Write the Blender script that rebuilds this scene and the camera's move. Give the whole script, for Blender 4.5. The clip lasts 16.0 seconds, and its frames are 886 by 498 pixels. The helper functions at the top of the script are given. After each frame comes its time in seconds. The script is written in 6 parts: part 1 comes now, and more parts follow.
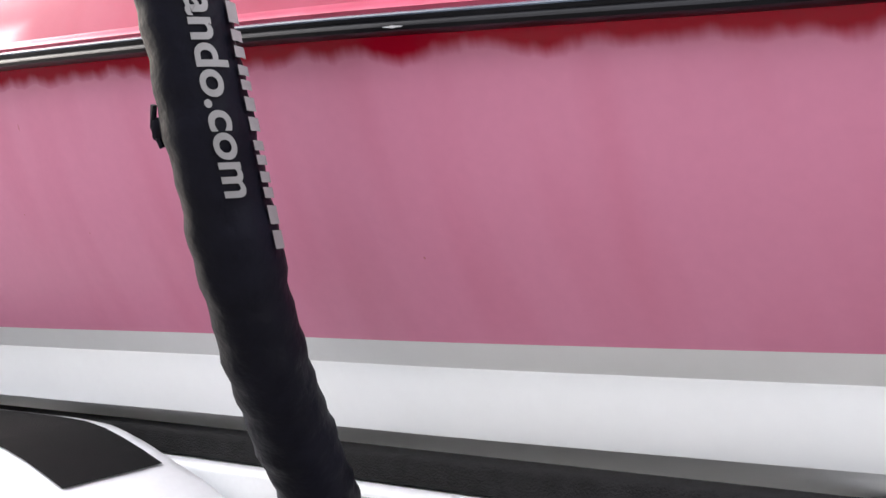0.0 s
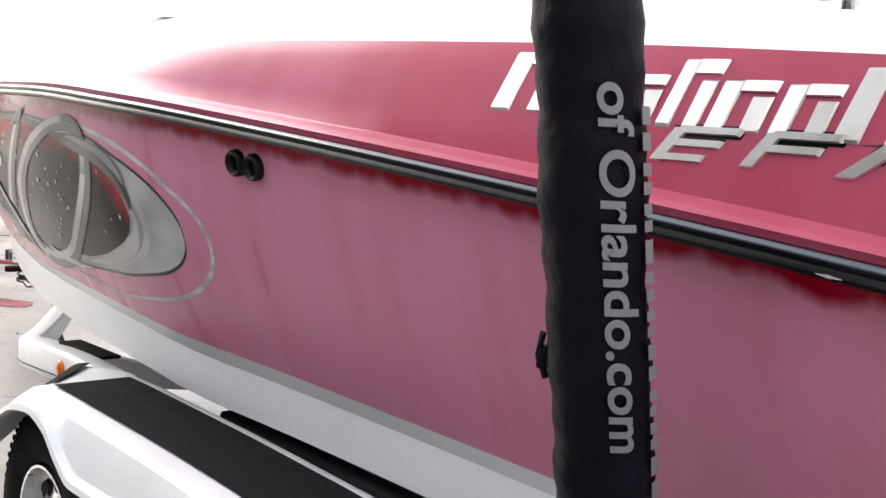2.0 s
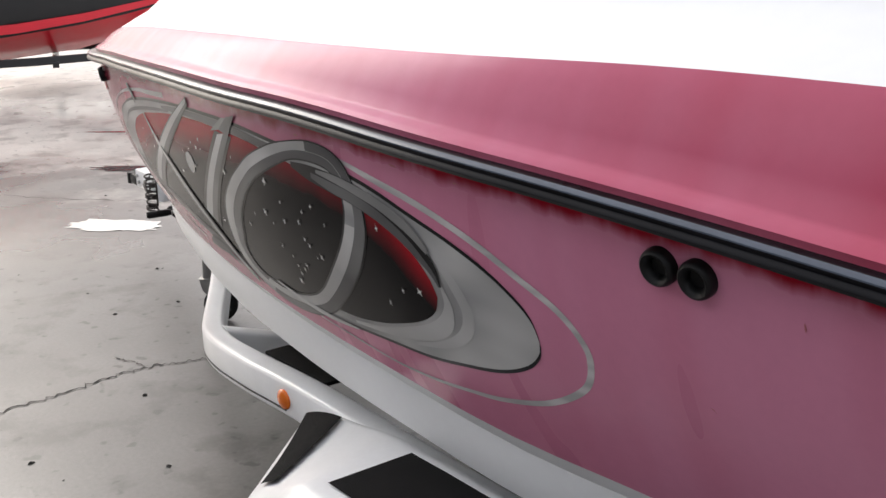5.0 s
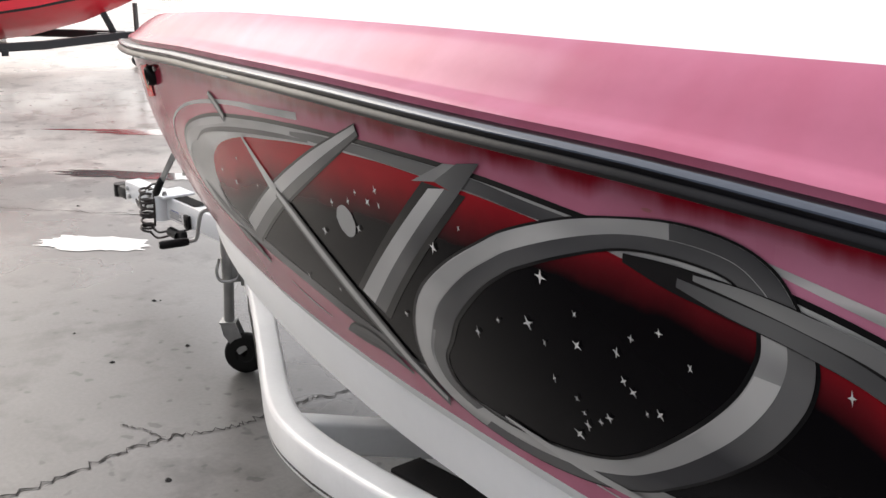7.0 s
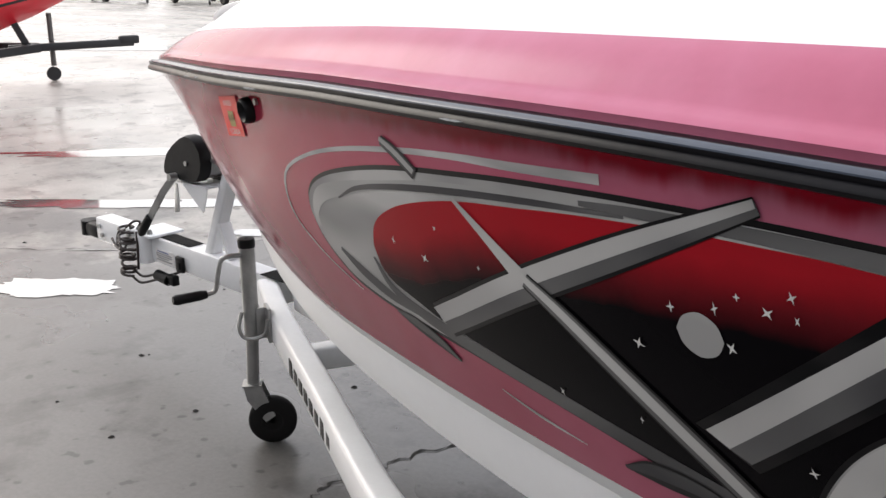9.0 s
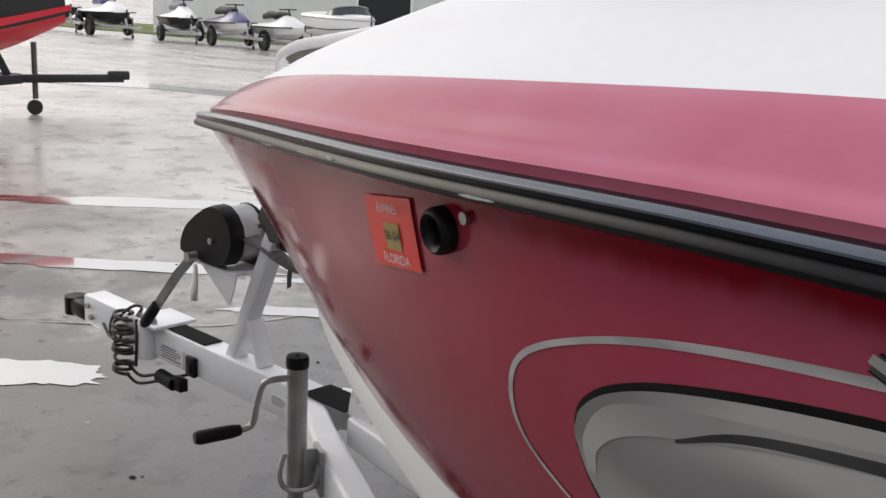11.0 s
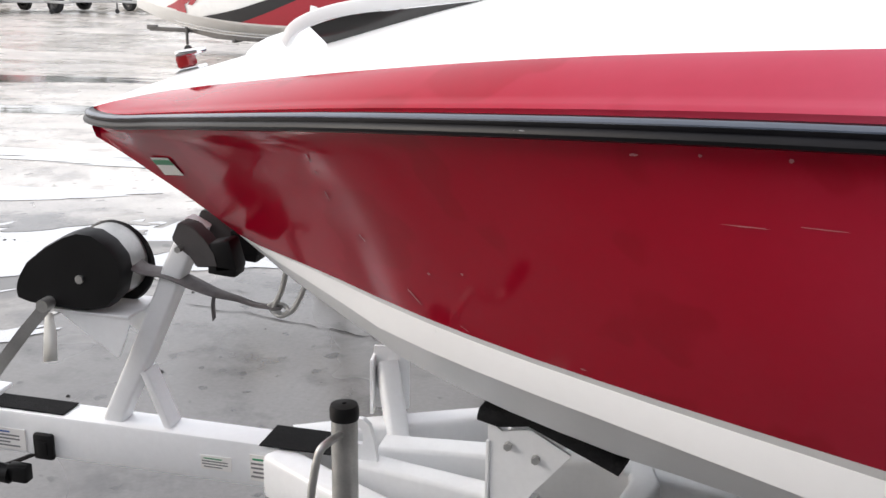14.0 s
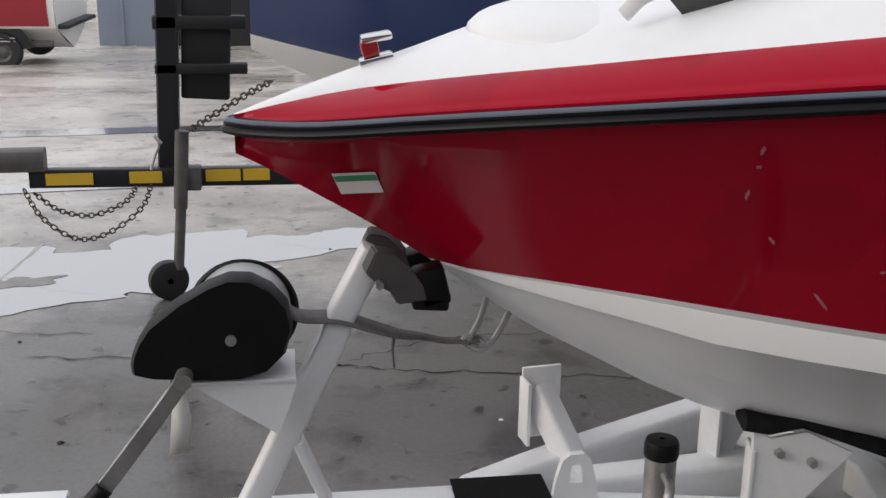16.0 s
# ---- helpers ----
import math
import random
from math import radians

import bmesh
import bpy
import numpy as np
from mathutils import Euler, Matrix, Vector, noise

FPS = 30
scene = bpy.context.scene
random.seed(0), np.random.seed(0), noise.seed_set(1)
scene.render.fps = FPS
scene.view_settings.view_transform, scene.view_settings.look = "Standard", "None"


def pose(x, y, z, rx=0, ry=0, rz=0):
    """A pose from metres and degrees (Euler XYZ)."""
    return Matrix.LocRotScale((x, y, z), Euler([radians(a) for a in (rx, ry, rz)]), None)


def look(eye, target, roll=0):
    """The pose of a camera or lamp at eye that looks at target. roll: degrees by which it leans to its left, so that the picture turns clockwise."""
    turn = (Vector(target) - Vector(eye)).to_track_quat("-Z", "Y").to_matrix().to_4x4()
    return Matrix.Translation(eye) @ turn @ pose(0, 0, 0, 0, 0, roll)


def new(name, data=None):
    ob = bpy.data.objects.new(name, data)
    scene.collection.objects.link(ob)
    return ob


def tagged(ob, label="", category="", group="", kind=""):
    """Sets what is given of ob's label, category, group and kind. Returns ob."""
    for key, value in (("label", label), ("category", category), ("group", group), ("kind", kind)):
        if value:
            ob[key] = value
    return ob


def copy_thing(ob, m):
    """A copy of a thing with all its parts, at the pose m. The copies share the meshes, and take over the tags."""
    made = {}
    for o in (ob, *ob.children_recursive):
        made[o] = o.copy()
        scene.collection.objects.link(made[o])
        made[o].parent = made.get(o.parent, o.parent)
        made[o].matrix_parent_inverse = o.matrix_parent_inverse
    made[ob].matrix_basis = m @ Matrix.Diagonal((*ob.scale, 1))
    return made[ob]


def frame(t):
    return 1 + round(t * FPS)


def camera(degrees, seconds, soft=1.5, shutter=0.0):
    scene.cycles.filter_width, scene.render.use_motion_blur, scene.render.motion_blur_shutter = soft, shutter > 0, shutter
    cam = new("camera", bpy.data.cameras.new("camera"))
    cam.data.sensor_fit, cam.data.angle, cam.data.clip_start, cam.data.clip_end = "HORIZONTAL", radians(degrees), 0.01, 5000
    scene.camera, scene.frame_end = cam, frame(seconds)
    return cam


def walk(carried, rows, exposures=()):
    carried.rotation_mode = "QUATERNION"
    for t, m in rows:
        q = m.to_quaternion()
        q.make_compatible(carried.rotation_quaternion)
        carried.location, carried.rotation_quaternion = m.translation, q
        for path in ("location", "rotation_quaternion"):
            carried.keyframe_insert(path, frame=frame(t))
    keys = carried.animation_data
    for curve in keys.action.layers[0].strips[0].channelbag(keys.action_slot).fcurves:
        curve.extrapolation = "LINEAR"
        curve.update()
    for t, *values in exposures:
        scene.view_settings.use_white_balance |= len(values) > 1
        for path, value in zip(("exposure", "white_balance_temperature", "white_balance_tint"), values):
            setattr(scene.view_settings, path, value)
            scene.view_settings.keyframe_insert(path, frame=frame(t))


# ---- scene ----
cam = camera(43.71, 16.0)
PATH = [
    (0, (6.289, -2.206, 1.015), (5.025, -0.657, 0.962), -3.6),
    (0.5, (6.261, -2.236, 1.071), (4.892, -0.78, 0.991), -2.2),
    (1, (6.211, -2.248, 1.113), (4.753, -0.881, 1.039), -0.6),
    (1.5, (6.143, -2.273, 1.182), (4.616, -0.985, 1.087), 2.2),
    (2, (6.033, -2.215, 1.388), (4.492, -0.962, 1.15), 3.6),
    (2.5, (5.992, -2.208, 1.532), (4.413, -1.043, 1.143), 3.4),
    (3, (6.018, -2.282, 1.643), (4.47, -1.14, 1.098), 1.0),
    (3.5, (5.941, -2.255, 1.683), (4.381, -1.127, 1.144), -0.8),
    (3.7, (5.862, -2.252, 1.701), (4.291, -1.148, 1.142), -2.1),
    (5.8, (4.681, -2.145, 1.647), (3.153, -0.982, 1.085), -0.4),
    (6, (4.605, -2.137, 1.636), (3.098, -0.951, 1.07), 0.3),
    (6.5, (4.345, -2.129, 1.617), (2.883, -0.899, 1.025), 0.0),
    (7, (4.096, -2.103, 1.614), (2.612, -0.889, 1.045), -0.1),
    (7.5, (3.876, -2.067, 1.589), (2.364, -0.878, 1.043), 1.4),
    (8, (3.698, -2.104, 1.585), (2.269, -0.808, 1.057), 0.6),
    (8.5, (3.502, -2.16, 1.613), (2.219, -0.747, 1.013), -2.8),
    (9, (3.35, -2.123, 1.589), (1.985, -0.776, 1.022), -0.8),
    (9.2, (3.282, -2.064, 1.584), (1.839, -0.777, 1.072), -0.5),
    (11.5, (2.277, -1.745, 1.48), (1.042, -0.248, 0.999), 5.5),
    (12, (2.106, -1.829, 1.458), (1.211, -0.117, 0.941), 5.1),
    (12.5, (1.925, -1.922, 1.481), (1.152, -0.156, 0.948), 2.9),
    (13, (1.744, -1.927, 1.471), (0.944, -0.158, 0.99), 2.0),
    (13.5, (1.535, -1.97, 1.461), (0.838, -0.161, 0.97), 4.2),
    (14, (1.24, -1.977, 1.497), (0.767, -0.119, 0.929), 0.8),
    (14.5, (0.964, -1.99, 1.478), (0.403, -0.144, 0.949), 1.2),
    (15, (0.673, -1.943, 1.468), (0.183, -0.086, 0.91), 1.1),
    (15.5, (0.352, -1.867, 1.449), (0.217, 0.044, 0.877), -0.3),
    (16, (0.081, -1.73, 1.429), (0.359, 0.165, 0.851), 0.8),
]
walk(cam, [(t, look(e, q, r)) for t, e, q, r in PATH],
     exposures=[(0.0, 2.0), (0.5, 2.0), (1.0, 1.8), (1.5, 1.55), (2.0, 1.2), (3.0, 0.75), (3.7, 0.7), (6.0, 0.6), (7.0, 0.75), (9.2, 0.65), (11.2, 0.2), (12.0, 0.45), (13.0, 0.9), (14.0, 0.9), (14.5, 0.65), (15.0, 0.35), (15.5, 0.15), (16.0, 0.15)])

# ---- daylight: a bright, thinly overcast sky ----
SUN_EL, SUN_AZ = radians(27), radians(266)
world = bpy.data.worlds.new("sky")
scene.world = world
world.use_nodes = True
wn = world.node_tree.nodes
sky = wn.new("ShaderNodeTexSky")
sky.sky_type = "NISHITA"
sky.sun_disc = False
sky.sun_elevation, sky.sun_rotation = SUN_EL, SUN_AZ
sky.air_density, sky.dust_density, sky.ozone_density = 1.0, 6.0, 0.6
bg = wn["Background"]
haze = wn.new("ShaderNodeMix")
haze.data_type = "RGBA"
haze.inputs["Factor"].default_value = 0.78
haze.inputs["B"].default_value = (8.0, 8.05, 8.5, 1)
world.node_tree.links.new(sky.outputs[0], haze.inputs["A"])
world.node_tree.links.new(haze.outputs["Result"], bg.inputs[0])
bg.inputs[1].default_value = 0.12
sun = new("sun", bpy.data.lights.new("sun", "SUN"))
sun.data.energy, sun.data.angle, sun.data.color = 0.5, radians(30), (1.0, 0.99, 0.97)
sun.matrix_world = look((20 * math.sin(SUN_AZ), 20 * math.cos(SUN_AZ), 20 * math.tan(SUN_EL)), (0, 0, 0))
# ---- materials ----
def material(name, colour, rough=0.5, metal=0.0, var=0.15, scale=8.0, bump=0.0, bump_scale=60.0, coat=0.0, fine=0.06, spec=0.5):
    """A principled material with broad and fine variation of colour, gloss and relief."""
    m = bpy.data.materials.new(name)
    m.use_nodes = True
    nt = m.node_tree
    b = nt.nodes["Principled BSDF"]
    b.inputs["Roughness"].default_value, b.inputs["Metallic"].default_value = rough, metal
    b.inputs["Coat Weight"].default_value = coat
    b.inputs["Coat Roughness"].default_value = 0.12
    b.inputs["Specular IOR Level"].default_value = spec
    tc = nt.nodes.new("ShaderNodeTexCoord")
    broad, grain = nt.nodes.new("ShaderNodeTexNoise"), nt.nodes.new("ShaderNodeTexNoise")
    broad.inputs["Scale"].default_value, grain.inputs["Scale"].default_value = scale, scale * 14
    broad.inputs["Detail"].default_value = 5
    for n in (broad, grain):
        nt.links.new(tc.outputs["Object"], n.inputs["Vector"])
    add = nt.nodes.new("ShaderNodeMath")
    add.operation = "MULTIPLY_ADD"
    add.inputs[1].default_value = fine / max(var, 0.001)
    nt.links.new(grain.outputs[0], add.inputs[0])
    nt.links.new(broad.outputs[0], add.inputs[2])
    ramp = nt.nodes.new("ShaderNodeValToRGB")
    c = ramp.color_ramp
    c.elements[0].position, c.elements[1].position = 0.3, 0.85
    c.elements[0].color = (*[v * (1 - var) for v in colour], 1)
    c.elements[1].color = (*[min(1, v * (1 + var)) for v in colour], 1)
    nt.links.new(add.outputs[0], ramp.inputs[0])
    nt.links.new(ramp.outputs[0], b.inputs["Base Color"])
    rr = nt.nodes.new("ShaderNodeMapRange")
    rr.inputs["To Min"].default_value, rr.inputs["To Max"].default_value = max(0.02, rough * 0.75), min(1, rough * 1.3)
    nt.links.new(broad.outputs[0], rr.inputs["Value"])
    nt.links.new(rr.outputs[0], b.inputs["Roughness"])
    if bump:
        bn, bp = nt.nodes.new("ShaderNodeTexNoise"), nt.nodes.new("ShaderNodeBump")
        bn.inputs["Scale"].default_value, bn.inputs["Detail"].default_value = bump_scale, 4
        bp.inputs["Strength"].default_value, bp.inputs["Distance"].default_value = min(1, bump), 0.01
        nt.links.new(tc.outputs["Object"], bn.inputs["Vector"])
        nt.links.new(bn.outputs[0], bp.inputs["Height"])
        nt.links.new(bp.outputs[0], b.inputs["Normal"])
    return m


M = {}


def gelcoat(name):
    """Red gelcoat, chalked to pink by the sun towards the stern, with an unfaded strip and drips under the rail; darker
    patches near the bow paint in reflections.
    """
    m = bpy.data.materials.new(name)
    m.use_nodes = True
    nt = m.node_tree
    L, N = nt.links.new, nt.nodes.new
    b = nt.nodes["Principled BSDF"]
    uvn, sp, tc = N("ShaderNodeUVMap"), N("ShaderNodeSeparateXYZ"), N("ShaderNodeTexCoord")
    uvn.uv_map = "wear"
    L(uvn.outputs[0], sp.inputs[0])

    def math_node(op, a, c, third=None):
        n = N("ShaderNodeMath")
        n.operation = op
        for i, v in enumerate((a, c, third)):
            if v is None:
                continue
            if isinstance(v, (int, float)):
                n.inputs[i].default_value = v
            else:
                L(v, n.inputs[i])
        return n.outputs[0]

    def noise_of(scale, detail, vec, stretch=None):
        n = N("ShaderNodeTexNoise")
        n.inputs["Scale"].default_value, n.inputs["Detail"].default_value = scale, detail
        if stretch:
            mp = N("ShaderNodeMapping")
            mp.inputs["Scale"].default_value = stretch
            L(vec, mp.inputs[0])
            vec = mp.outputs[0]
        L(vec, n.inputs["Vector"])
        return n.outputs[0]

    def ramp_of(v, a, c):
        r = N("ShaderNodeMapRange")
        r.interpolation_type = "SMOOTHSTEP"
        r.inputs["From Min"].default_value, r.inputs["From Max"].default_value = a, c
        L(v, r.inputs["Value"])
        return r.outputs[0]

    obj = tc.outputs["Object"]
    cloud = noise_of(2.2, 5, obj)
    streak = noise_of(4, 1, obj, (2.6, 1, .25))
    drip = noise_of(16, 4, obj, (1, 1, .12))
    age = ramp_of(math_node("MULTIPLY_ADD", cloud, .5, sp.outputs["X"]), 1.3, 4.3)
    edge = math_node("MULTIPLY_ADD", drip, -.045, sp.outputs["Y"])
    clean = ramp_of(edge, -.022, .002)
    chalk = math_node("MULTIPLY", age, clean)
    chalk = math_node("MULTIPLY", chalk, math_node("MULTIPLY_ADD", streak, .5, .72))
    base = N("ShaderNodeMix")
    base.data_type = "RGBA"
    base.inputs["A"].default_value, base.inputs["B"].default_value = (0.36, 0.003, 0.020, 1), (0.64, 0.245, 0.375, 1)
    L(chalk, base.inputs["Factor"])
    # dark reflections near the bow, painted as deeper red patches
    rub = N("ShaderNodeMix")
    rub.data_type = "RGBA"
    rub.inputs["B"].default_value = (0.26, 0.002, 0.012, 1)
    patch = ramp_of(noise_of(5.5, 2, obj), .56, .60)
    near = math_node("SUBTRACT", 1.0, ramp_of(sp.outputs["X"], 1.5, 1.8))
    L(math_node("MULTIPLY", math_node("MULTIPLY", patch, near), .4), rub.inputs["Factor"])
    L(base.outputs["Result"], rub.inputs["A"])
    grain = N("ShaderNodeMix")
    grain.data_type, grain.blend_type = "RGBA", "MULTIPLY"
    grain.inputs["Factor"].default_value = .25
    g = N("ShaderNodeValToRGB")
    g.color_ramp.elements[0].color, g.color_ramp.elements[1].color = (.7, .7, .7, 1), (1, 1, 1, 1)
    L(noise_of(60, 4, obj), g.inputs[0])
    L(rub.outputs["Result"], grain.inputs["A"])
    L(g.outputs[0], grain.inputs["B"])
    L(grain.outputs["Result"], b.inputs["Base Color"])
    L(math_node("MULTIPLY_ADD", chalk, .20, .10), b.inputs["Roughness"])
    b.inputs["Specular IOR Level"].default_value = .14
    b.inputs["Coat Weight"].default_value = 0
    bp = N("ShaderNodeBump")
    bp.inputs["Strength"].default_value, bp.inputs["Distance"].default_value = .006, .01
    L(noise_of(5, 2, obj), bp.inputs["Height"])
    L(bp.outputs[0], b.inputs["Normal"])
    return m


M["red"] = gelcoat("faded_red_gelcoat")
M["white"] = material("white_gelcoat", (0.80, 0.81, 0.82), 0.3, var=0.04, scale=3, fine=0.01, spec=0.35)
M["rubber"] = material("black_rubber", (0.006, 0.006, 0.008), 0.3, var=0.4, scale=10, bump=0.03, spec=0.13)
M["trailer"] = material("white_trailer_paint", (0.84, 0.85, 0.86), 0.35, var=0.06, scale=6, coat=0.2, fine=0.02)
M["grip"] = material("black_grip_tape", (0.009, 0.009, 0.0095), 0.9, var=0.3, scale=20, bump=0.4, bump_scale=400, spec=0.12)
M["tyre"] = material("tyre_rubber", (0.011, 0.0105, 0.010), 0.8, var=0.3, scale=15, bump=0.15, bump_scale=120, spec=0.2)
M["chrome"] = material("chrome", (0.75, 0.75, 0.76), 0.12, metal=1, var=0.05)
M["steel"] = material("galvanised_steel", (0.42, 0.42, 0.41), 0.45, metal=0.9, var=0.25, scale=18, bump=0.08)
M["amber"] = material("amber_lens", (0.75, 0.16, 0.01), 0.2, var=0.05)
M["black"] = material("black_plastic", (0.006, 0.006, 0.0065), 0.45, var=0.25, scale=14, bump=0.05, spec=0.22)
M["carpet"] = material("black_bunk_carpet", (0.02, 0.02, 0.021), 0.95, var=0.35, scale=40, bump=0.6, bump_scale=300, spec=0.1)
M["cover"] = material("navy_black_padded_cover", (0.004, 0.004, 0.008), 0.5, var=0.4, scale=9, bump=0.9, bump_scale=16, spec=0.1)
M["print"] = material("grey_print", (0.20, 0.195, 0.20), 0.6, var=0.1, scale=30)
def wet_concrete(name):
    """Worn yard concrete: grey with stains and pits, damp in broad patches, darker round the boat and paler beyond for
    sky glare.
    """
    m = bpy.data.materials.new(name)
    m.use_nodes = True
    nt = m.node_tree
    L, N = nt.links.new, nt.nodes.new
    b = nt.nodes["Principled BSDF"]
    tc = N("ShaderNodeTexCoord")

    def nz(scale, detail, rough=.55):
        n = N("ShaderNodeTexNoise")
        n.inputs["Scale"].default_value, n.inputs["Detail"].default_value, n.inputs["Roughness"].default_value = scale, detail, rough
        L(tc.outputs["Object"], n.inputs["Vector"])
        return n.outputs[0]

    def rp(v, *stops):
        r = N("ShaderNodeValToRGB")
        e = r.color_ramp.elements
        e[0].position, e[0].color = stops[0][0], (*stops[0][1], 1)
        e[1].position, e[1].color = stops[-1][0], (*stops[-1][1], 1)
        for p, c in stops[1:-1]:
            r.color_ramp.elements.new(p).color = (*c, 1)
        L(v, r.inputs[0])
        return r.outputs[0]

    def mix(kind, f, a, c):
        n = N("ShaderNodeMix")
        n.data_type, n.blend_type = "RGBA", kind
        for k, v in (("Factor", f), ("A", a), ("B", c)):
            if isinstance(v, float):
                n.inputs[k].default_value = v
            else:
                L(v, n.inputs[k])
        return n.outputs["Result"]

    # Darker round the boat, to cut bounce; the far paleness paints in sky glare.
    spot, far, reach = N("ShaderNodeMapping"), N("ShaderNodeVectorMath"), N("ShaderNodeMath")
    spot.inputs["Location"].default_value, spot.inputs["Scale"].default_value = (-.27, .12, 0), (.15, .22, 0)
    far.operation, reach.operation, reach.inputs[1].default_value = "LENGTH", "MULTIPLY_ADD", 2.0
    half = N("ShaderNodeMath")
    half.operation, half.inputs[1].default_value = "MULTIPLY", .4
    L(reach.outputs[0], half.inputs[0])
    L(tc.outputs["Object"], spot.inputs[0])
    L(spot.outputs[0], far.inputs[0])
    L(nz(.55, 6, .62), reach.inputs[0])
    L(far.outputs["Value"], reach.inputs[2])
    dry_glare = rp(half.outputs[0], (.68, (1, 1, 1)), (.74, (2.6, 2.55, 2.48)), (.88, (4.4, 4.32, 4.18)))
    broad = rp(nz(.7, 6), (.3, (.10, .094, .088)), (.5, (.135, .128, .120)), (.7, (.18, .172, .162)))
    stain = rp(nz(3.3, 5, .6), (.36, (.36, .34, .33)), (.48, (1, 1, 1)), (.6, (1, 1, 1)))
    grit = rp(nz(55, 4, .65), (.3, (.72, .72, .72)), (.7, (1.0, 1.0, 1.0)))
    specks = rp(nz(13, 2, .4), (.29, (.25, .24, .23)), (.34, (1, 1, 1)), (.5, (1, 1, 1)))
    col = mix("MULTIPLY", .8, mix("MULTIPLY", .75, mix("MULTIPLY", .7, broad, stain), grit), specks)
    L(mix("MULTIPLY", 1.0, col, dry_glare), b.inputs["Base Color"])
    b.inputs["Specular IOR Level"].default_value = .8
    wet = N("ShaderNodeMapRange")
    wet.inputs["From Min"].default_value, wet.inputs["From Max"].default_value = .38, .62
    wet.inputs["To Min"].default_value, wet.inputs["To Max"].default_value = .18, .42
    L(nz(.45, 4), wet.inputs["Value"])
    L(wet.outputs[0], b.inputs["Roughness"])
    bp = N("ShaderNodeBump")
    bp.inputs["Strength"].default_value, bp.inputs["Distance"].default_value = .12, .005
    L(nz(45, 5), bp.inputs["Height"])
    L(bp.outputs[0], b.inputs["Normal"])
    return m


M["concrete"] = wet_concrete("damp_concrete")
M["grey_pad"] = material("grey_rubber_pad", (0.075, 0.07, 0.07), 0.75, var=0.2, scale=20, bump=0.1)
# ---- tools for building ----
def mesh_ob(name, bm, mat, smooth=True):
    me = bpy.data.meshes.new(name)
    bmesh.ops.recalc_face_normals(bm, faces=bm.faces)
    bm.to_mesh(me)
    bm.free()
    for m in mat if isinstance(mat, (list, tuple)) else [mat]:
        me.materials.append(m)
    if smooth:
        me.shade_smooth()
        me.set_sharp_from_angle(angle=radians(38))
    return new(name, me)


def part(name, bm, mat, parent, label="", smooth=True):
    root = parent.parent.parent if parent.parent and parent.parent.parent else parent.parent or parent
    if root.name in ("motorboat", "boat_trailer") and not any("pole" in n for n in (name, parent.name)):
        for v in bm.verts:
            v.co = fair(v.co)
    ob = mesh_ob(name, bm, mat, smooth)
    ob.parent = parent
    return tagged(ob, label)


def thing(name, label, category, group="", at=None):
    ob = new(name)
    ob.empty_display_size = 0.1
    if at:
        ob.matrix_world = at
    return tagged(ob, label, category, group)


def box(bm, size, m=None, bevel=0.0, seg=2):
    """A bevelled box of that size, centred, laid by the matrix m."""
    r = bmesh.ops.create_cube(bm, size=1)
    vs = r["verts"]
    bmesh.ops.scale(bm, vec=size, verts=vs)
    if bevel:
        es = list({e for v in vs for e in v.link_edges})
        out = bmesh.ops.bevel(bm, geom=es, offset=bevel, segments=seg, affect="EDGES", profile=0.5)
        vs = list({v for f in out["faces"] for v in f.verts} | {v for v in vs if v.is_valid})
    if m is not None:
        bmesh.ops.transform(bm, matrix=m, verts=vs)
    return vs


def cyl(bm, r, a, b, r2=None, seg=20, caps=True):
    """A cylinder or cone from a to b."""
    a, b = Vector(a), Vector(b)
    d = b - a
    m = Matrix.Translation((a + b) / 2) @ d.to_track_quat("Z", "Y").to_matrix().to_4x4()
    return bmesh.ops.create_cone(bm, cap_ends=caps, segments=seg, radius1=r, radius2=r if r2 is None else r2, depth=d.length, matrix=m)["verts"]


def lathe(bm, profile, m=Matrix(), seg=32):
    """Turns a profile of (radius, height) round the z axis of m."""
    rings = []
    for r, z in profile:
        rings.append([bm.verts.new(m @ Vector((r * math.cos(2 * math.pi * k / seg), r * math.sin(2 * math.pi * k / seg), z))) for k in range(seg)])
    for a, b in zip(rings, rings[1:]):
        for k in range(seg):
            bm.faces.new((a[k], a[(k + 1) % seg], b[(k + 1) % seg], b[k]))
    return rings


def sweep(bm, path, section, up=Vector((0, 0, 1)), closed=True, caps=True):
    """Sweeps a section of (sideways, up) points along a path; each point may carry its own scale as a fourth value."""
    pts = [Vector(p[:3]) for p in path]
    rings = []
    for i, p in enumerate(pts):
        d = (pts[min(i + 1, len(pts) - 1)] - pts[max(i - 1, 0)]).normalized()
        side = d.cross(up).normalized()
        u = side.cross(d).normalized()
        s = path[i][3] if len(path[i]) > 3 else 1.0
        rings.append([bm.verts.new(p + side * a * s + u * b * s) for a, b in section])
    n = len(section)
    for a, b in zip(rings, rings[1:]):
        for k in range(n if closed else n - 1):
            bm.faces.new((a[k], a[(k + 1) % n], b[(k + 1) % n], b[k]))
    if caps and closed:
        bm.faces.new(rings[0][::-1])
        bm.faces.new(rings[-1])
    return rings


def round_rect(w, h, r, n=3):
    out = []
    for cx, cy, a0 in ((w / 2 - r, h / 2 - r, 0), (-w / 2 + r, h / 2 - r, 90), (-w / 2 + r, -h / 2 + r, 180), (w / 2 - r, -h / 2 + r, 270)):
        for k in range(n + 1):
            a = radians(a0 + 90 * k / n)
            out.append((cx + r * math.cos(a), cy + r * math.sin(a)))
    return out


